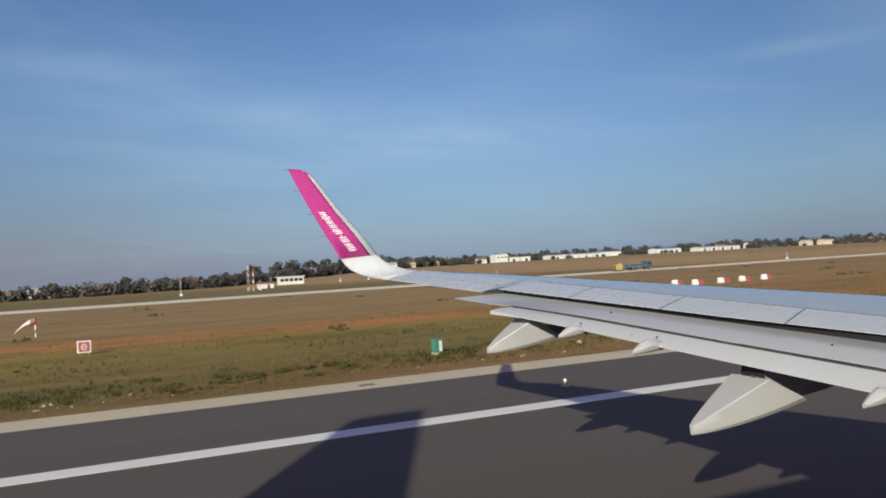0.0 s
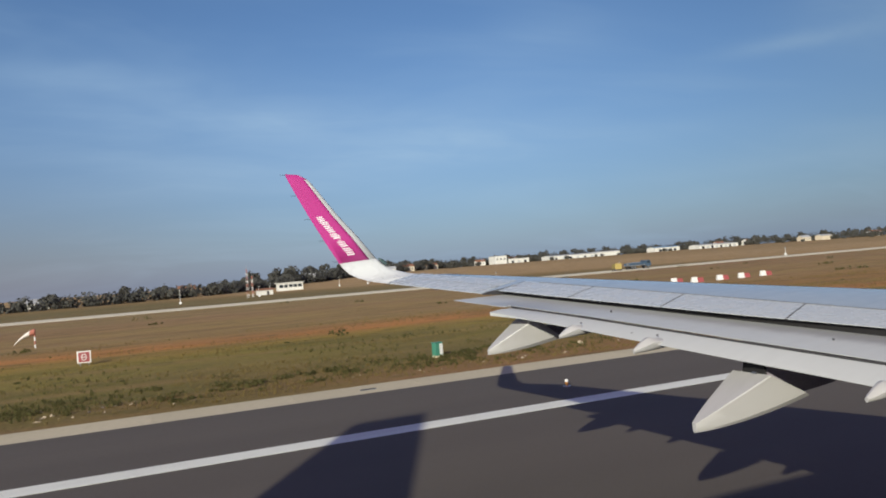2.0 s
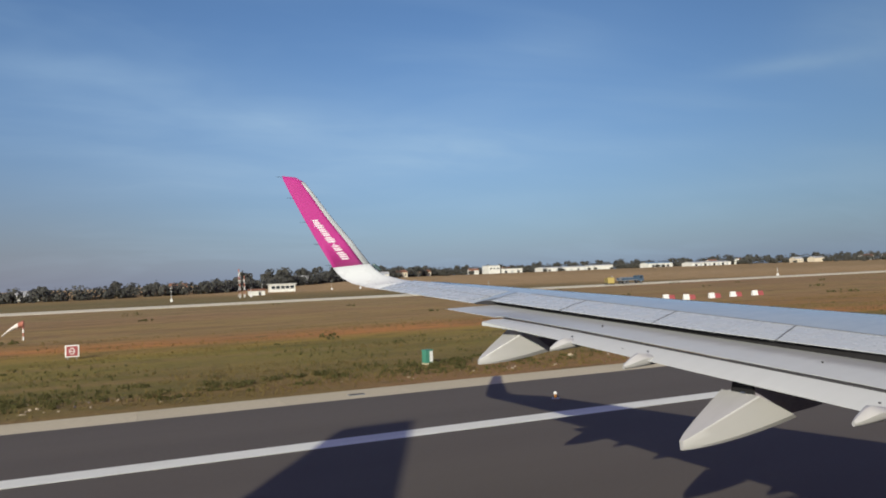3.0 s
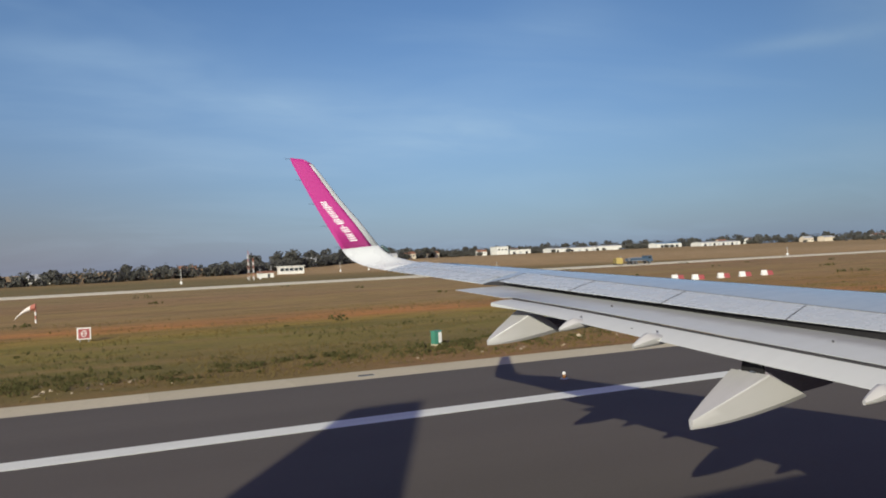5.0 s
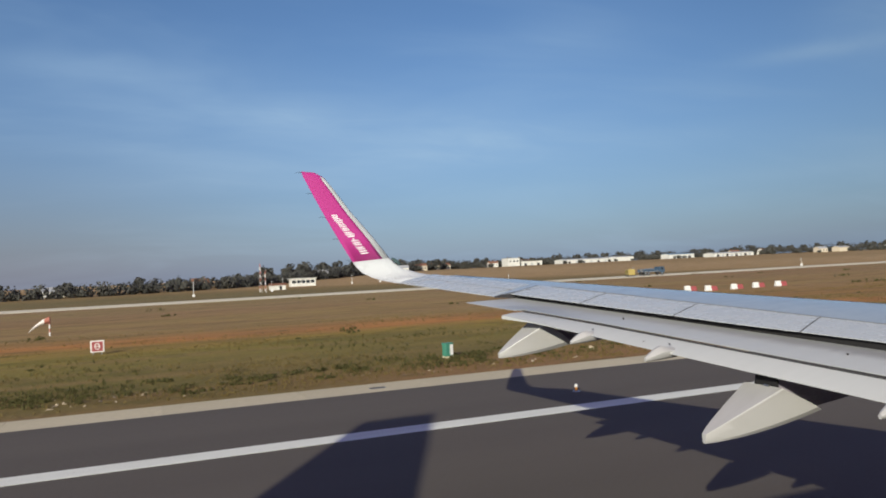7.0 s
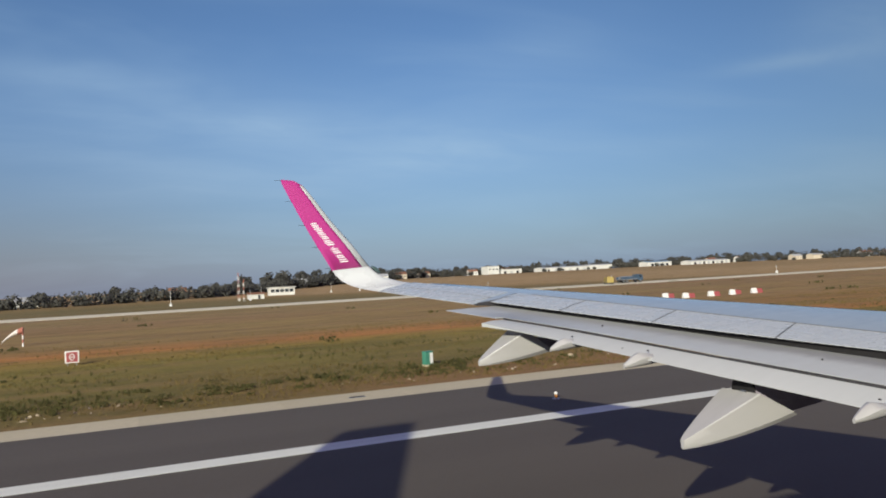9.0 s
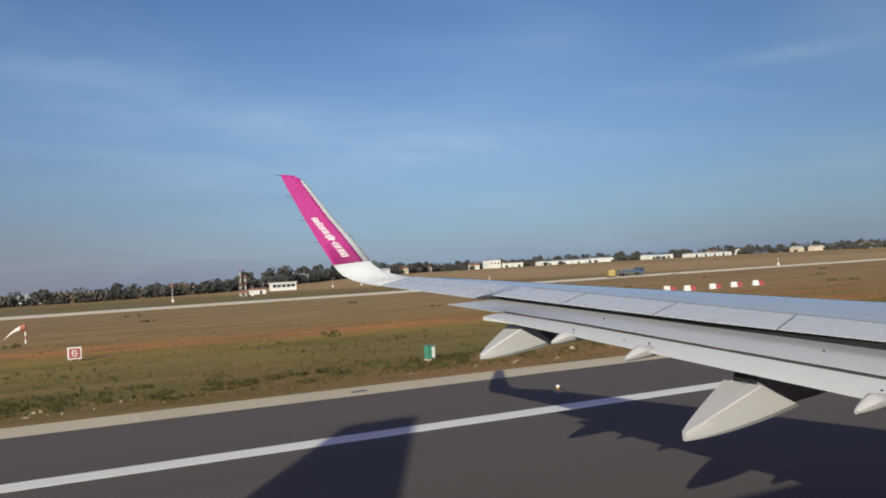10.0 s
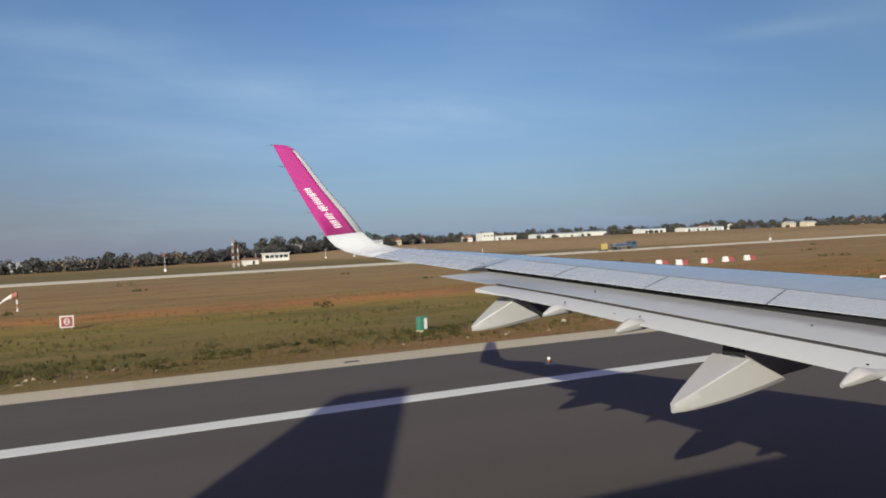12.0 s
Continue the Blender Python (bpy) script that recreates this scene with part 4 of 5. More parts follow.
def weed_place():
    x = rng.uniform(-40, 95)
    y = 34.4 + 1.7 * noise.noise(Vector((x * 0.05, 0.3, 9.0))) + rng.normal() * 1.5 if rng.random() < 0.62 else rng.uniform(32, 50)
    return x, y, min(max(0.15 + 2.2 * noise.noise(Vector((x * 0.13, y * 0.3, 5.0))), 0.01), 1.0) if y > 31.6 else 0.0


blades(12000, straw_place, 0.11, "dry_grass", GRASS, "dry straw-coloured grass tufts on red soil")
blades(4600, weed_place, 0.15, "green_weeds", WEED, "green weeds in a belt beside the paved edge")

# loose limestone beside the paved edge
bm = bmesh.new()
for i in range(240):
    x = rng.uniform(-25, 70)
    y = 30.9 + 3.0 * rng.random() ** 1.5
    if noise.noise(Vector((x * 0.16, y * 0.5, 2.0))) < 0.12:
        continue
    r = 0.04 + 0.08 * rng.random() ** 2.5
    m = Matrix.Translation((x, y, ground_height(y) + r * 0.12)) @ Euler((rng.random(), rng.random(), rng.random() * 6)).to_matrix().to_4x4() @ Matrix.Diagonal((r * 1.9, r * 1.2, r * 0.35, 1))
    bmesh.ops.create_icosphere(bm, subdivisions=1, radius=1.0, matrix=m)
for v in bm.verts:
    v.co += Vector((rng.normal(), rng.normal(), rng.normal())) * 0.015
tagged(part("limestone_rubble", bm, concrete_material("limestone", (0.34, 0.27, 0.19), (0.42, 0.34, 0.25))), "pale loose limestone rubble beside the runway edge", "stones", kind="stuff")


# ---- weeds, shrubs and trees ----
def leaf_clumps(bm, centres, leaf, per):
    for c, r in centres:
        for i in range(per):
            d = Vector((rng.normal(), rng.normal(), rng.normal()))
            d.normalize()
            p = c + d * r * (0.55 + 0.5 * rng.random())
            # leaves lie mostly flat on the outside of their clump
            q = d.to_track_quat("Z", "Y").to_matrix() @ Euler((rng.normal() * 0.45, rng.normal() * 0.45, rng.random() * 6.28)).to_matrix()
            s = leaf * (0.6 + 0.8 * rng.random())
            v = [bm.verts.new(p + q @ Vector(k) * s) for k in ((-1, -0.5, 0), (0, -0.7, 0.25), (1, -0.4, 0), (0.9, 0.5, 0), (0, 0.7, 0.25), (-0.9, 0.4, 0))]
            bm.faces.new((v[0], v[1], v[4], v[5]))
            bm.faces.new((v[1], v[2], v[3], v[4]))


bm = bmesh.new()
for i in range(460):
    x = rng.uniform(-30, 80)
    y = 34.6 + 1.5 * noise.noise(Vector((x * 0.06, 0.7, 2.0))) + rng.normal() * 1.3 if rng.random() < 0.92 else rng.uniform(36, 60)
    if y < 31.8 or noise.noise(Vector((x * 0.11, y * 0.25, 8.0))) < -0.1:
        continue
    r = 0.12 + 0.24 * rng.random() ** 1.5
    leaf_clumps(bm, [(Vector((x + rng.normal() * r, y + rng.normal() * r * 0.6, ground_height(y) + r * 0.12)), r * 0.7) for k in range(4)], 0.034, 40)
for v in bm.verts:
    v.co.z = max(v.co.z, -0.03)
for i in range(60):
    x, y = rng.uniform(-60, 170), rng.uniform(52, 158)
    if noise.noise(Vector((x * 0.04, y * 0.09, 6.0))) < 0.05:
        continue
    r = 0.25 + 0.5 * rng.random() ** 2
    leaf_clumps(bm, [(Vector((x + rng.normal() * r * 1.5, y + rng.normal() * r, ground_height(y) + r * 0.15)), r * 0.7) for k in range(4)], 0.11, 14)
tagged(part("weed_clumps", bm, WEED), "low green weed clumps in a belt beside the paved edge", "weeds", kind="stuff")


def tree_kind(high, wide, slim=1.0, clumps=26):
    """A tree that stands at the origin: tapered trunk with limbs, and a crown of leaf clumps with gaps."""
    t = thing("tree", 0, 0, 0, label="dark green broadleaf tree in the far tree line", category="tree", group="tree line")
    bm = bmesh.new()
    tube(bm, (0, 0, -0.3), (0.1, 0, high * 0.35), 0.05 * high * 0.6, 0.03 * high * 0.6, 8)
    centres = []
    for i in range(clumps):
        a, u = rng.random() * 6.283, rng.random()
        z = high * (0.22 + 0.66 * u)
        rad = wide * (math.sin(math.pi * min(0.16 + 0.78 * u, 1.0)) ** 0.7) * (0.35 + 0.65 * rng.random() ** 0.5) * slim
        c = Vector((rad * math.cos(a), rad * math.sin(a), z))
        centres.append((c, wide * (0.32 + 0.16 * rng.random())))
        if i % 4 == 0:
            tube(bm, (0.08, 0, high * (0.15 + 0.15 * u)), c, 0.014 * high, 0.006 * high, 5)
    part("trunk", bm, BARK, t, "brown trunk with limbs")
    crown = bmesh.new()
    leaf_clumps(crown, centres, 0.09 * wide + 0.12, 90)
    part("crown", crown, HAZED_FOLIAGE, t)
    return t


kinds = [tree_kind(6.6, 4.2), tree_kind(5.8, 4.4), tree_kind(7.6, 4.2), tree_kind(4.8, 3.6), tree_kind(7.0, 5.0)]
LINE_PTS = [(-170, 322), (-81, 328), (-14, 340), (34, 362), (72, 420), (117, 482), (264, 652), (392, 668), (517, 655), (590, 585), (655, 520), (757, 480), (960, 455)]


def along(step, off, jitter):
    """Places along the tree line, off metres behind it."""
    carry = 0.0
    for (x0, y0), (x1, y1) in zip(LINE_PTS, LINE_PTS[1:]):
        n = math.hypot(x1 - x0, y1 - y0)
        while carry < n:
            u = carry / n
            yield lerp(x0, x1, u) + rng.normal() * jitter, lerp(y0, y1, u) + off + rng.normal() * jitter
            carry += step * (0.6 + 0.8 * rng.random())
        carry -= n


used = set()


def plant(x, y, i, s):
    m = pose(x, y, ground_height(y) - 0.1, 0, 0, rng.random() * 360) @ Matrix.Scale(s, 4)
    if i not in used:
        used.add(i)
        kinds[i].matrix_basis = m
    else:
        copy_thing(kinds[i], m)


for x, y in along(4.9, 0, 2.6):
    grow = 0.66 + 0.66 * min(max((y - 345) / 290, 0), 1)
    if noise.noise(Vector((x * 0.02, y * 0.02, 4.0))) > 0.42:
        continue
    plant(x, y, int(rng.choice([0, 1, 2, 3, 4, 4, 0, 1, 1, 4, 3, 0], 1)[0]), grow * (0.78 + 0.36 * rng.random()))
# the row behind, seen only as dark tops between the nearer trees
bm = bmesh.new()
for x, y in along(11.0, 24, 6.0):
    big = (0.74 if y < 430 else 1.35) * (0.8 + 0.4 * rng.random())
    high, wide, foot = 6.6 * big, 3.6 * big, ground_height(y + 24)
    tube(bm, (x, y, foot - 0.3), (x, y, foot + high * 0.5), 0.2 * big, 0.1 * big, 6)
    crown = []
    for i in range(11):
        a, u = rng.random() * 6.283, rng.random()
        rad = wide * math.sin(math.pi * (0.16 + 0.74 * u)) ** 0.7 * rng.random() ** 0.5
        crown.append((Vector((x + rad * math.cos(a), y + rad * math.sin(a), foot + high * (0.3 + 0.6 * u))), wide * (0.3 + 0.16 * rng.random())))
    leaf_clumps(bm, crown, 0.60, 42)
tagged(part("tree_row", bm, HAZED_FOLIAGE), "dark row of broadleaf trees behind the tree line", "trees", kind="stuff")

# scattered trees before the halls
for x, y in along(15.0, -62, 5.0):
    if x > 230 and noise.noise(Vector((x * 0.03, y * 0.03, 1.0))) > -0.15:
        plant(x, y, int(rng.choice([0, 1, 3, 4], 1)[0]), 0.62 * (0.8 + 0.5 * rng.random()))

bm = bmesh.new()
hedge = []
for x, y in along(1.25, 0.5, 1.8):
    big = 1.6 if y < 430 else 2.1
    hedge.append((Vector((x, y, ground_height(y) + big * (0.6 + 1.7 * rng.random()))), big * (1.5 + 0.8 * rng.random())))
for c, r in hedge:
    leaf_clumps(bm, [(c, r)], 0.55, 34)
tagged(part("undergrowth", bm, HAZED_FOLIAGE), "dark shrubs and undergrowth below the tree line", "shrubs", kind="stuff")


# ---- buildings of the airfield ----
def building(name, x, y, w, d, h, label, wall=None, roof=None, gable=0.0, doors=(), windows=(), rz=0.0, over=0.3):
    """A low building whose front faces the runway. doors, windows: (left, right, foot, head) as shares of the front."""
    t = thing(name, x, y, ground_height(y), rz, label=label, category="building")
    bm = boxed(-w / 2, w / 2, 0, d, -0.6, h)
    part("wall", bm, wall or WALL_WHITE, t)
    bm = bmesh.new()
    if gable:
        loft(bm, [[(sx * (w / 2 + over), -over, h), (sx * (w / 2 + over), d / 2, h + gable), (sx * (w / 2 + over), d + over, h), (sx * (w / 2 + over), d / 2, h - 0.12 + gable - 0.15)] for sx in (-1, 1)])
        for sx in (-1, 1):
            g = bmesh.new()
            loft(g, [[(sx * (w / 2 - o), 0.02, h), (sx * (w / 2 - o), d / 2, h + gable - 0.15), (sx * (w / 2 - o), d - 0.02, h)] for o in (0.0, 0.25)])
            part("gable_wall", g, wall or WALL_WHITE, t)
    else:
        box(bm, -w / 2 - over, w / 2 + over, -over, d + over, h, h + 0.35, 0.05)
    part("roof", bm, roof or ROOF_GREY, t)
    # open doorways are solid dark panels, the shade inside put into their colour
    for i, (a, b, lo, hi) in enumerate(doors):
        part("door", boxed(lerp(-w / 2, w / 2, a), lerp(-w / 2, w / 2, b), -0.06, 0.1, h * lo, h * hi), DARK_SEAL_AND_SHADE if i % 2 == 0 else ROOF_GREY, t, "dark open doorway" if i % 2 == 0 else "grey metal door")
    for a, b, lo, hi in windows:
        x0, x1, z0, z1 = lerp(-w / 2, w / 2, a), lerp(-w / 2, w / 2, b), h * lo, h * hi
        f = part("window", boxed(x0 - 0.1, x1 + 0.1, -0.05, 0.05, z0 - 0.1, z1 + 0.1), WHITE_PAINT, t)
        part("pane", boxed(x0, x1, -0.08, -0.04, z0, z1), GLASS_DARK, f, "dark glass")
    return t


row = lambda n, lo, hi, share=0.5, a=0.04, b=0.96: [(lerp(a, b, (i + 0.5 - share / 2) / n), lerp(a, b, (i + 0.5 + share / 2) / n), lo, hi) for i in range(n)]
building("terminal_block", 313, 622, 12, 14, 7.4, "tall white flat-roofed block beside a long hall", windows=row(3, 0.55, 0.72))
building("hangar_hall", 333, 624, 22, 16, 3.8, "long low white hall with a flat roof", roof=WALL_WHITE, doors=row(3, 0.0, 0.6, 0.4))
building("warehouse", 396, 626, 54, 18, 3.5, "long white warehouse with dark loading doors", gable=0.9, doors=row(6, 0.0, 0.55, 0.3))
building("warehouse", 446, 640, 28, 16, 4.2, "white warehouse with a pale sheet roof", gable=0.9)
building("workshop", 489, 600, 30, 14, 4.0, "white workshop hall with blue sheet roof", roof=ROOF_BLUE, gable=1.2, doors=row(3, 0.0, 0.6, 0.35))
building("fire_station", 518, 560, 48, 15, 3.3, "white station with a row of dark vehicle bays", gable=1.0, roof=ROOF_GREY, doors=row(8, 0.0, 0.72, 0.5))
building("shed", 630, 532, 14, 9, 4.0, "pale green shed with a sheet roof", wall=WALL_CREAM, gable=1.4)
for i, (x, y, w, red) in enumerate(((296, 640, 9, 1), (246, 610, 10, 1), (352, 650, 11, 1), (150, 500, 9, 1), (96, 440, 8, 0), (205, 560, 10, 1), (-42, 345, 9, 0), (560, 585, 10, 1), (680, 500, 12, 1), (715, 484, 10, 0), (740, 475, 11, 1), (20, 372, 8, 1), (170, 530, 9, 0), (228, 590, 9, 1), (585, 570, 9, 1), (610, 548, 10, 0), (700, 492, 9, 1), (775, 470, 12, 1), (820, 462, 10, 1), (-70, 340, 8, 1))):
    building("house", x, y + (17 if i % 3 or y < 400 else -9), w, 8, (3.6 if y > 400 else 2.6) + 0.3 * (i % 3), "small house with clay tile roof among the trees" if red else "small cream house with grey roof among the trees",
             wall=WALL_CREAM if i % 2 else WALL_WHITE, roof=ROOF_RED if red else ROOF_GREY, gable=2.0, windows=row(3, 0.35, 0.7, 0.35), rz=(-12, 8, 20, -5)[i % 4])

# hut by the taxiway with a band of windows
building("equipment_hut", 61, 331, 11.2, 5, 3.3, "white flat-roofed airfield hut with a dark window band", roof=WALL_WHITE, windows=row(5, 0.42, 0.82, 0.82), over=0.5)
building("equipment_hut", 41, 273, 5.6, 3.2, 1.7, "small white hut with a red roof beside the mast", roof=ROOF_RED, gable=0.7, doors=[(0.6, 0.75, 0, 0.8)])


# ---- mast, poles, windsock ----
def lattice_mast(x, y, h, w):
    t = thing("lattice_mast", x, y, ground_height(y), 20, label="red and white steel lattice mast in the meadow", category="mast")
    n = int(h / 1.1)
    for k in range(n):
        z0, z1 = h * k / n, h * (k + 1) / n
        a, b = lerp(w, w * 0.45, k / n), lerp(w, w * 0.45, (k + 1) / n)
        bm = bmesh.new()
        cs = ((-1, -1), (1, -1), (1, 1), (-1, 1))
        for i, (sx, sy) in enumerate(cs):
            ex, ey = cs[(i + 1) % 4]
            tube(bm, (sx * a, sy * a, z0), (sx * b, sy * b, z1), 0.032, n=5)
            tube(bm, (sx * a, sy * a, z0), (ex * b, ey * b, z1), 0.018, n=4)
            tube(bm, (sx * b, sy * b, z1), (ex * b, ey * b, z1), 0.018, n=4)
        part("lattice_bay", bm, FADED_RED if k % 2 else WHITE_PAINT, t, "red bay" if k % 2 else "white bay")
    part("aerial", tube(bmesh.new(), (0, 0, h), (0, 0, h + 1.4), 0.03, 0.015, 6), STEEL, t)


lattice_mast(31, 243, 9.2, 0.34)
lattice_mast(32.6, 243.5, 7.0, 0.22)


def pole_lamp(x, y, h):
    t = thing("light_pole", x, y, ground_height(y), label="slim white pole with a small lamp in the meadow", category="pole", group="approach light poles")
    part("pole", tube(bmesh.new(), (0, 0, 0), (0, 0, h), 0.07, 0.05, 8), WHITE_PAINT, t)
    part("cabinet", boxed(-0.35, 0.35, -0.25, 0.25, 0, 0.7, bevel=0.03), WHITE_PAINT, t, "white cabinet at its foot")
    part("lamp", boxed(-0.22, 0.22, -0.12, 0.12, h, h + 0.22, bevel=0.03), STEEL, t)


for x, y, h in ((47, 300, 4.0), (35, 246, 3.2), (83, 330, 3.8), (97, 332, 2.2), (10, 232, 4.2), (154, 215, 2.0), (205, 190.5, 2.4), (101, 205, 2.0)):
    pole_lamp(x, y, h)


def windsock(x, y):
    t = thing("windsock", x, y, ground_height(y), label="limp white windsock on a striped red and white pole", category="windsock")
    for k in range(4):
        part("pole_band", tube(bmesh.new(), (0, 0, 0.36 * k), (0, 0, 0.36 * (k + 1)), 0.075, n=10), WHITE_PAINT if k % 2 == 0 else FADED_RED, t, "white band" if k % 2 == 0 else "red band")
    bm = bmesh.new()
    for i in range(16):
        a, b = 2 * math.pi * i / 16, 2 * math.pi * (i + 1) / 16
        tube(bm, (0.02, 0.3 * math.cos(a), 1.55 + 0.3 * math.sin(a)), (0.02, 0.3 * math.cos(b), 1.55 + 0.3 * math.sin(b)), 0.03, n=5)
    part("hoop", bm, FADED_RED, t, "faded red steel hoop")
    for u0, u1, mt, lab in ((0.0, 0.2, CLOTH_RED, "red cloth mouth"), (0.2, 1.0, CLOTH_WHITE, "white hanging cloth sock")):
        rings = []
        for k in range(9):
            u = lerp(u0, u1, k / 8)
            r = lerp(0.31, 0.13, u)
            cx, cz = -1.75 * u ** 0.9, 1.55 - 0.45 * u - 0.62 * u * u
            rings.append([(cx + 0.35 * r * math.sin(a) * u, r * math.cos(a), cz + r * math.sin(a) * (1 - 0.2 * u)) for a in (2 * math.pi * i / 14 for i in range(14))])
        part("sock", loft(bmesh.new(), rings, caps=False), mt, t, lab, smooth=True)


windsock(-9.7, 79.4)


# ---- vehicles on the far taxiway ----
def wheel_at(parent, x, y, r=0.48):
    w = part("wheel", tube(bmesh.new(), (x, y - 0.14, r), (x, y + 0.14, r), r, n=18), RUBBER, parent, "black tyre")
    part("rim", tube(bmesh.new(), (x, y - 0.15, r), (x, y + 0.15, r), r * 0.55, n=12), STEEL, w)


def truck(x, y):
    t = thing("truck", x, y, 0.03, 4, label="blue flatbed truck parked on the taxiway", category="truck")
    bm = bmesh.new()
    loft(bm, [[(2.2, s, 0.7), (4.1, s, 0.7), (4.1, s, 1.5), (3.75, s, 2.35), (2.2, s, 2.35)] for s in (-1.15, 1.15)])
    cab = part("cab", bm, BLUE_PAINT, t, "blue driver's cab")
    part("side_window", boxed(2.6, 3.6, -1.17, -1.14, 1.5, 2.15), GLASS_DARK, cab)
    part("bed", boxed(-4.0, 2.0, -1.2, 1.2, 0.95, 1.15, bevel=0.03), STEEL, t)
    part("side_board", boxed(-4.0, 2.0, -1.2, -1.12, 1.15, 1.75), BLUE_PAINT, t)
    part("side_board", boxed(-4.0, 2.0, 1.12, 1.2, 1.15, 1.75), BLUE_PAINT, t)
    part("load", boxed(-3.4, 0.6, -0.9, 0.9, 1.16, 1.95, bevel=0.15), STEEL, t, "grey covered load")
    for wx in (-3.1, -1.9, 3.1):
        for wy in (-1.0, 1.0):
            wheel_at(t, wx, wy)


def van(x, y):
    t = thing("van", x, y, 0.03, 68, label="yellow airfield van parked on the taxiway", category="van")
    bm = bmesh.new()
    loft(bm, [[(-2.2, s, 0.45), (2.2, s, 0.45), (2.25, s, 1.1), (1.3, s, 1.95), (-2.1, s, 2.05)] for s in (-0.92, 0.92)])
    body = part("body", bm, YELLOW_PAINT, t, "yellow body")
    part("side_window", boxed(-0.2, 1.2, -0.94, -0.91, 1.2, 1.75), GLASS_DARK, body)
    part("beacon", tube(bmesh.new(), (0, 0, 2.03), (0, 0, 2.25), 0.12, n=10), YELLOW_PAINT, t, "amber roof beacon")
    for wx in (-1.4, 1.45):
        for wy in (-0.85, 0.85):
            wheel_at(t, wx, wy, 0.34)


truck(133, 177)
van(125.0, 176)


# ---- barrier blocks, sign and cabinet in the meadow ----
def barrier(x, y, rz):
    t = thing("barrier_block", x, y, ground_height(y), rz, label="white and red plastic barrier blocks in a row", category="barrier", group="barrier blocks")
    for mt, lab, x0, x1, back, high in ((WHITE_PAINT, "white block", -0.88, -0.06, 0.0, 0.72), (BARRIER_RED, "dull red block, a little lower", 0.0, 0.90, 0.09, 0.62)):
        bm = bmesh.new()
        rings = []
        for xx, k in ((x0, 0.90), (x0 + 0.06, 1.0), (x1 - 0.06, 1.0), (x1, 0.90)):
            prof = ((-0.28, 0.0), (0.28, 0.0), (0.27, 0.2), (0.17, 0.34), (0.14, high - 0.05), (0.09, high), (-0.09, high), (-0.14, high - 0.05), (-0.17, 0.34), (-0.27, 0.2))
            rings.append([(xx, back + w * k, h * (k * 0.5 + 0.5)) for w, h in prof])
        loft(bm, rings)
        part("block", bm, mt, t, lab)
    return t


first = barrier(68.1, 82.2, -8)
for x, y in ((69.2, 79.4), (73.5, 79.3), (77.5, 79.5), (81.5, 79.5)):
    copy_thing(first, pose(x, y, ground_height(y), 0, 0, -8))
# the second row, across the exit taxiway
for k in range(5):
    x, y = lerp(411.0, 418.4, k / 4), lerp(74.0, 64.6, k / 4)
    copy_thing(first, pose(x, y, 0.012, 0, 0, -20))


def concrete_block(x, y, rz):
    t = thing("concrete_block", x, y, ground_height(y), rz, label="long white painted concrete block with dark stains in dry grass", category="block", group="concrete blocks")
    body = part("block", boxed(-1.6, 1.6, -0.4, 0.4, -0.05, 0.72, bevel=0.05), WHITE_PAINT, t)
    for dx in (-0.9, 0.35, 1.0):
        part("stain", boxed(dx, dx + 0.16, -0.412, -0.398, 0.05, 0.62), STEEL, body, "dark grey stain")
    return t


copy_thing(concrete_block(238, 62, -6), pose(494.6, 93.9, ground_height(93.9), 0, 0, -24))


def ribbed_block(x, y, wide, rz):
    t = thing("ribbed_block", x, y, ground_height(y), rz, label="grey ribbed concrete block with white stripes among weeds", category="block", group="ribbed blocks")
    body = part("block", boxed(-wide / 2, wide / 2, -0.4, 0.4, -0.05, 0.86, bevel=0.04), STEEL, t)
    n = int(wide / 0.42)
    for k in range(n):
        x0 = lerp(-wide / 2, wide / 2, (k + 0.25) / n)
        part("rib", boxed(x0, x0 + 0.17, -0.45, -0.39, 0.0, 0.84, bevel=0.02), WHITE_PAINT, body, "white stripe")


ribbed_block(225.4, 40.6, 2.3, 3)
ribbed_block(228.4, 41.7, 1.1, -5)
ribbed_block(183.0, 37.8, 0.7, 20)

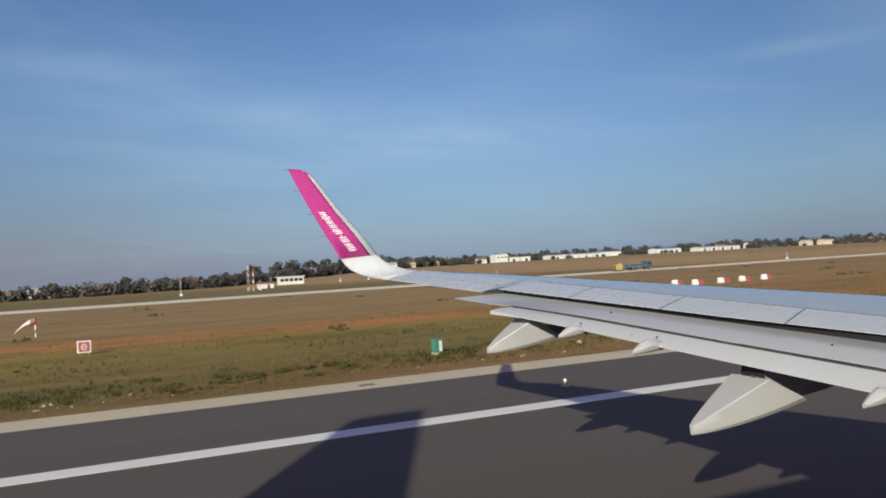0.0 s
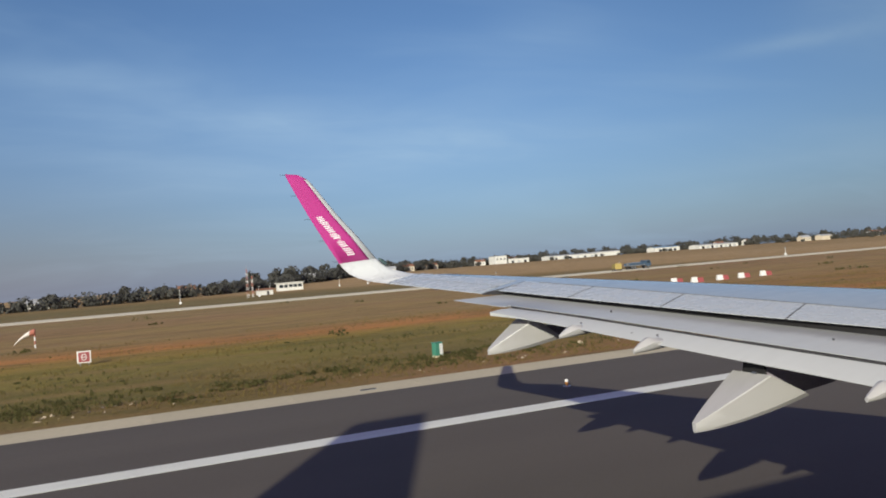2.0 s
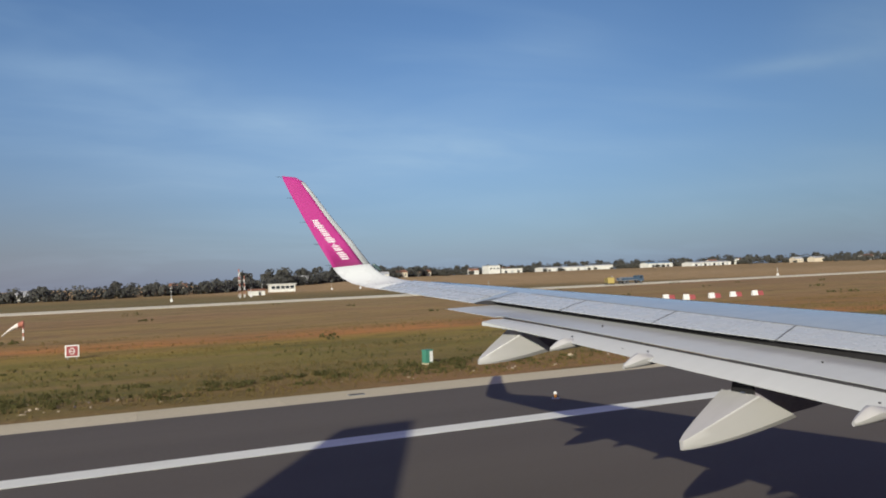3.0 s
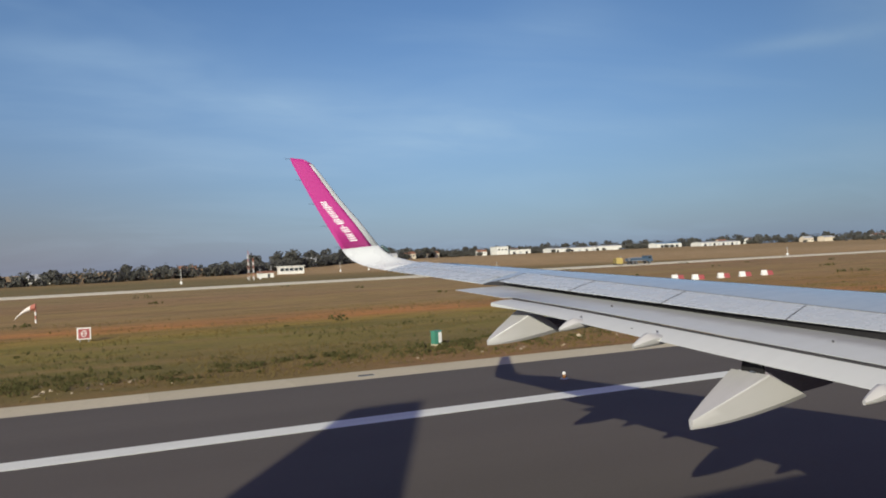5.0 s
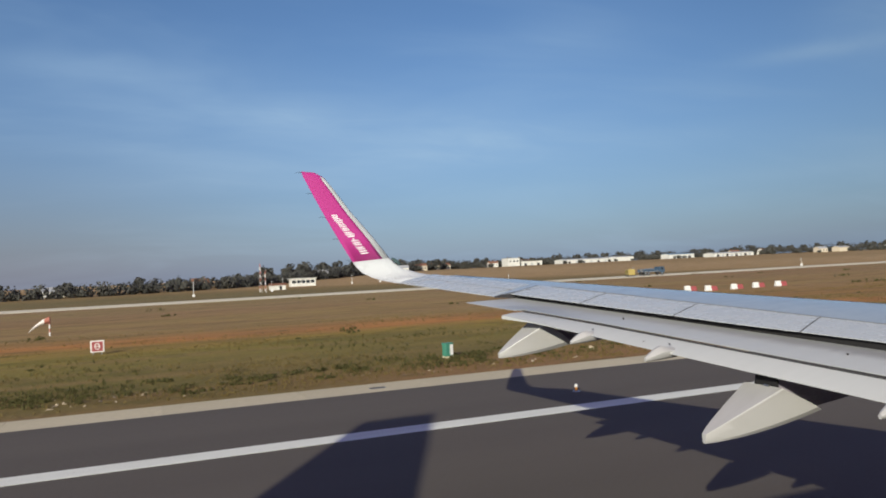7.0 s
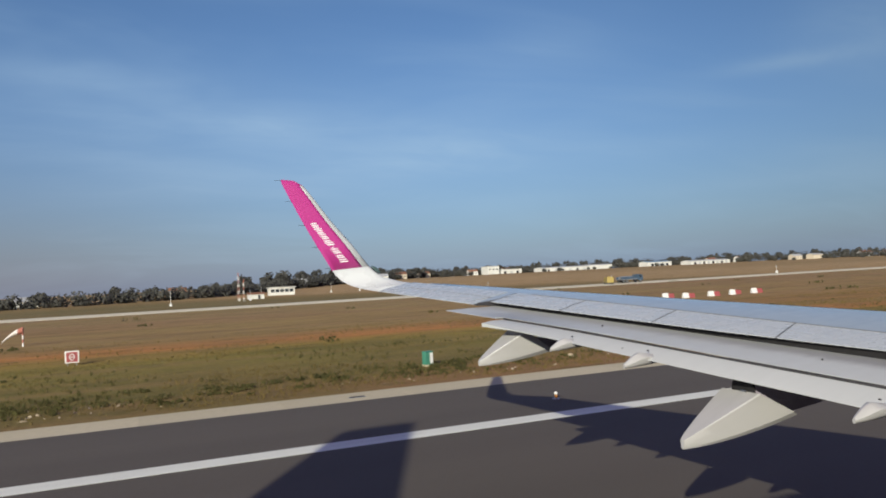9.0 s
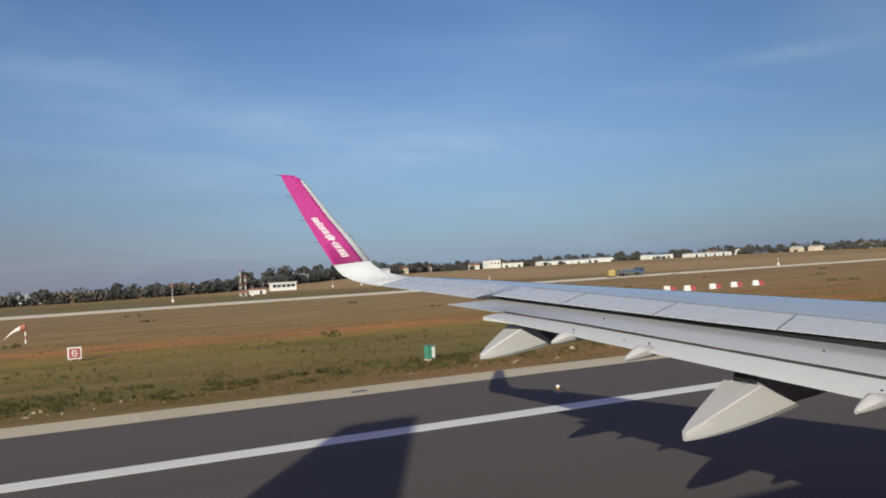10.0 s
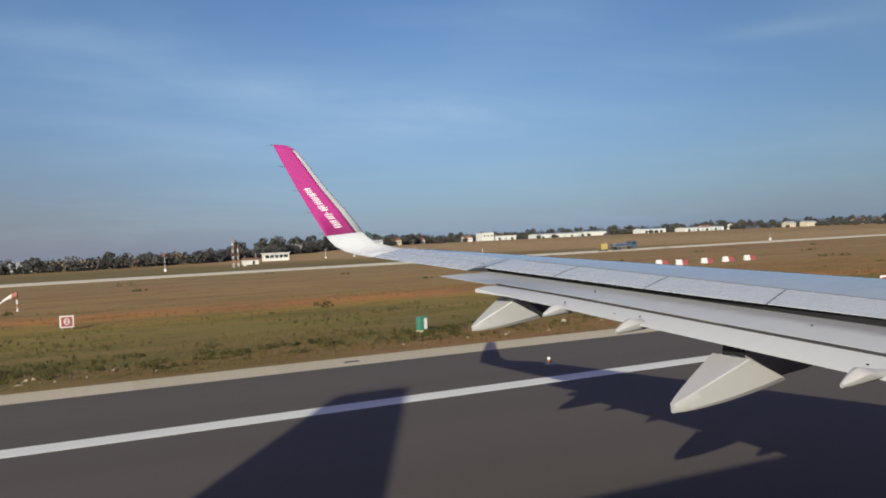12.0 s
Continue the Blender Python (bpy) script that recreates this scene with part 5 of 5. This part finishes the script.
def no_entry_sign(x, y, rz, wide):
    """A red board in a white frame, with a white ring and a bar across it."""
    t = thing("no_entry_sign", x, y, ground_height(y), rz, label="red square airfield sign with white ring and frame in the grass", category="sign", group="no entry signs")
    u = wide / 2
    for dx in (-0.62 * u, 0.62 * u):
        part("leg", tube(bmesh.new(), (dx, 0, -0.02), (dx, 0, 0.2), 0.028, n=8), STEEL, t)
    board = part("board", boxed(-u, u, -0.08, 0.08, 0.16, 0.16 + 1.86 * u, bevel=0.02), WHITE_PAINT, t, "white framed board")
    mid = 0.16 + 0.93 * u
    part("face", boxed(-0.80 * u, 0.80 * u, -0.092, -0.082, mid - 0.76 * u, mid + 0.76 * u), BARRIER_RED, board, "dull red face")
    ring = bmesh.new()
    for i in range(20):
        a, b = 2 * math.pi * i / 20, 2 * math.pi * (i + 1) / 20
        tube(ring, (0.34 * u * math.cos(a), -0.096, mid + 0.46 * u * math.sin(a)), (0.34 * u * math.cos(b), -0.096, mid + 0.46 * u * math.sin(b)), 0.075 * u, n=6)
    part("ring", ring, WHITE_PAINT, board, "white ring")
    part("bar", boxed(-0.26 * u, 0.26 * u, -0.104, -0.094, mid - 0.06 * u, mid + 0.06 * u), WHITE_PAINT, board, "white bar")
    return t


for x, y, rz, wide in ((-3.84, 54.15, 0, 0.84), (45.2, 32.6, -38, 0.95), (399.5, 35.4, 0, 0.95)):
    no_entry_sign(x, y, rz, wide)

t = thing("junction_cabinet", 13.83, 35.57, ground_height(35), 14, label="green and white electric cabinet in the grass", category="cabinet")
part("plinth", boxed(-0.24, 0.24, -0.2, 0.2, -0.05, 0.08), EDGE_CONCRETE, t)
body = part("body", boxed(-0.22, 0.22, -0.18, 0.18, 0.08, 0.72, bevel=0.015), GREEN_PAINT, t, "green body")
part("door", boxed(0.02, 0.21, -0.195, -0.175, 0.12, 0.68), WHITE_PAINT, body, "white door")
part("lid", boxed(-0.25, 0.25, -0.21, 0.21, 0.72, 0.76, bevel=0.01), GREEN_PAINT, body)
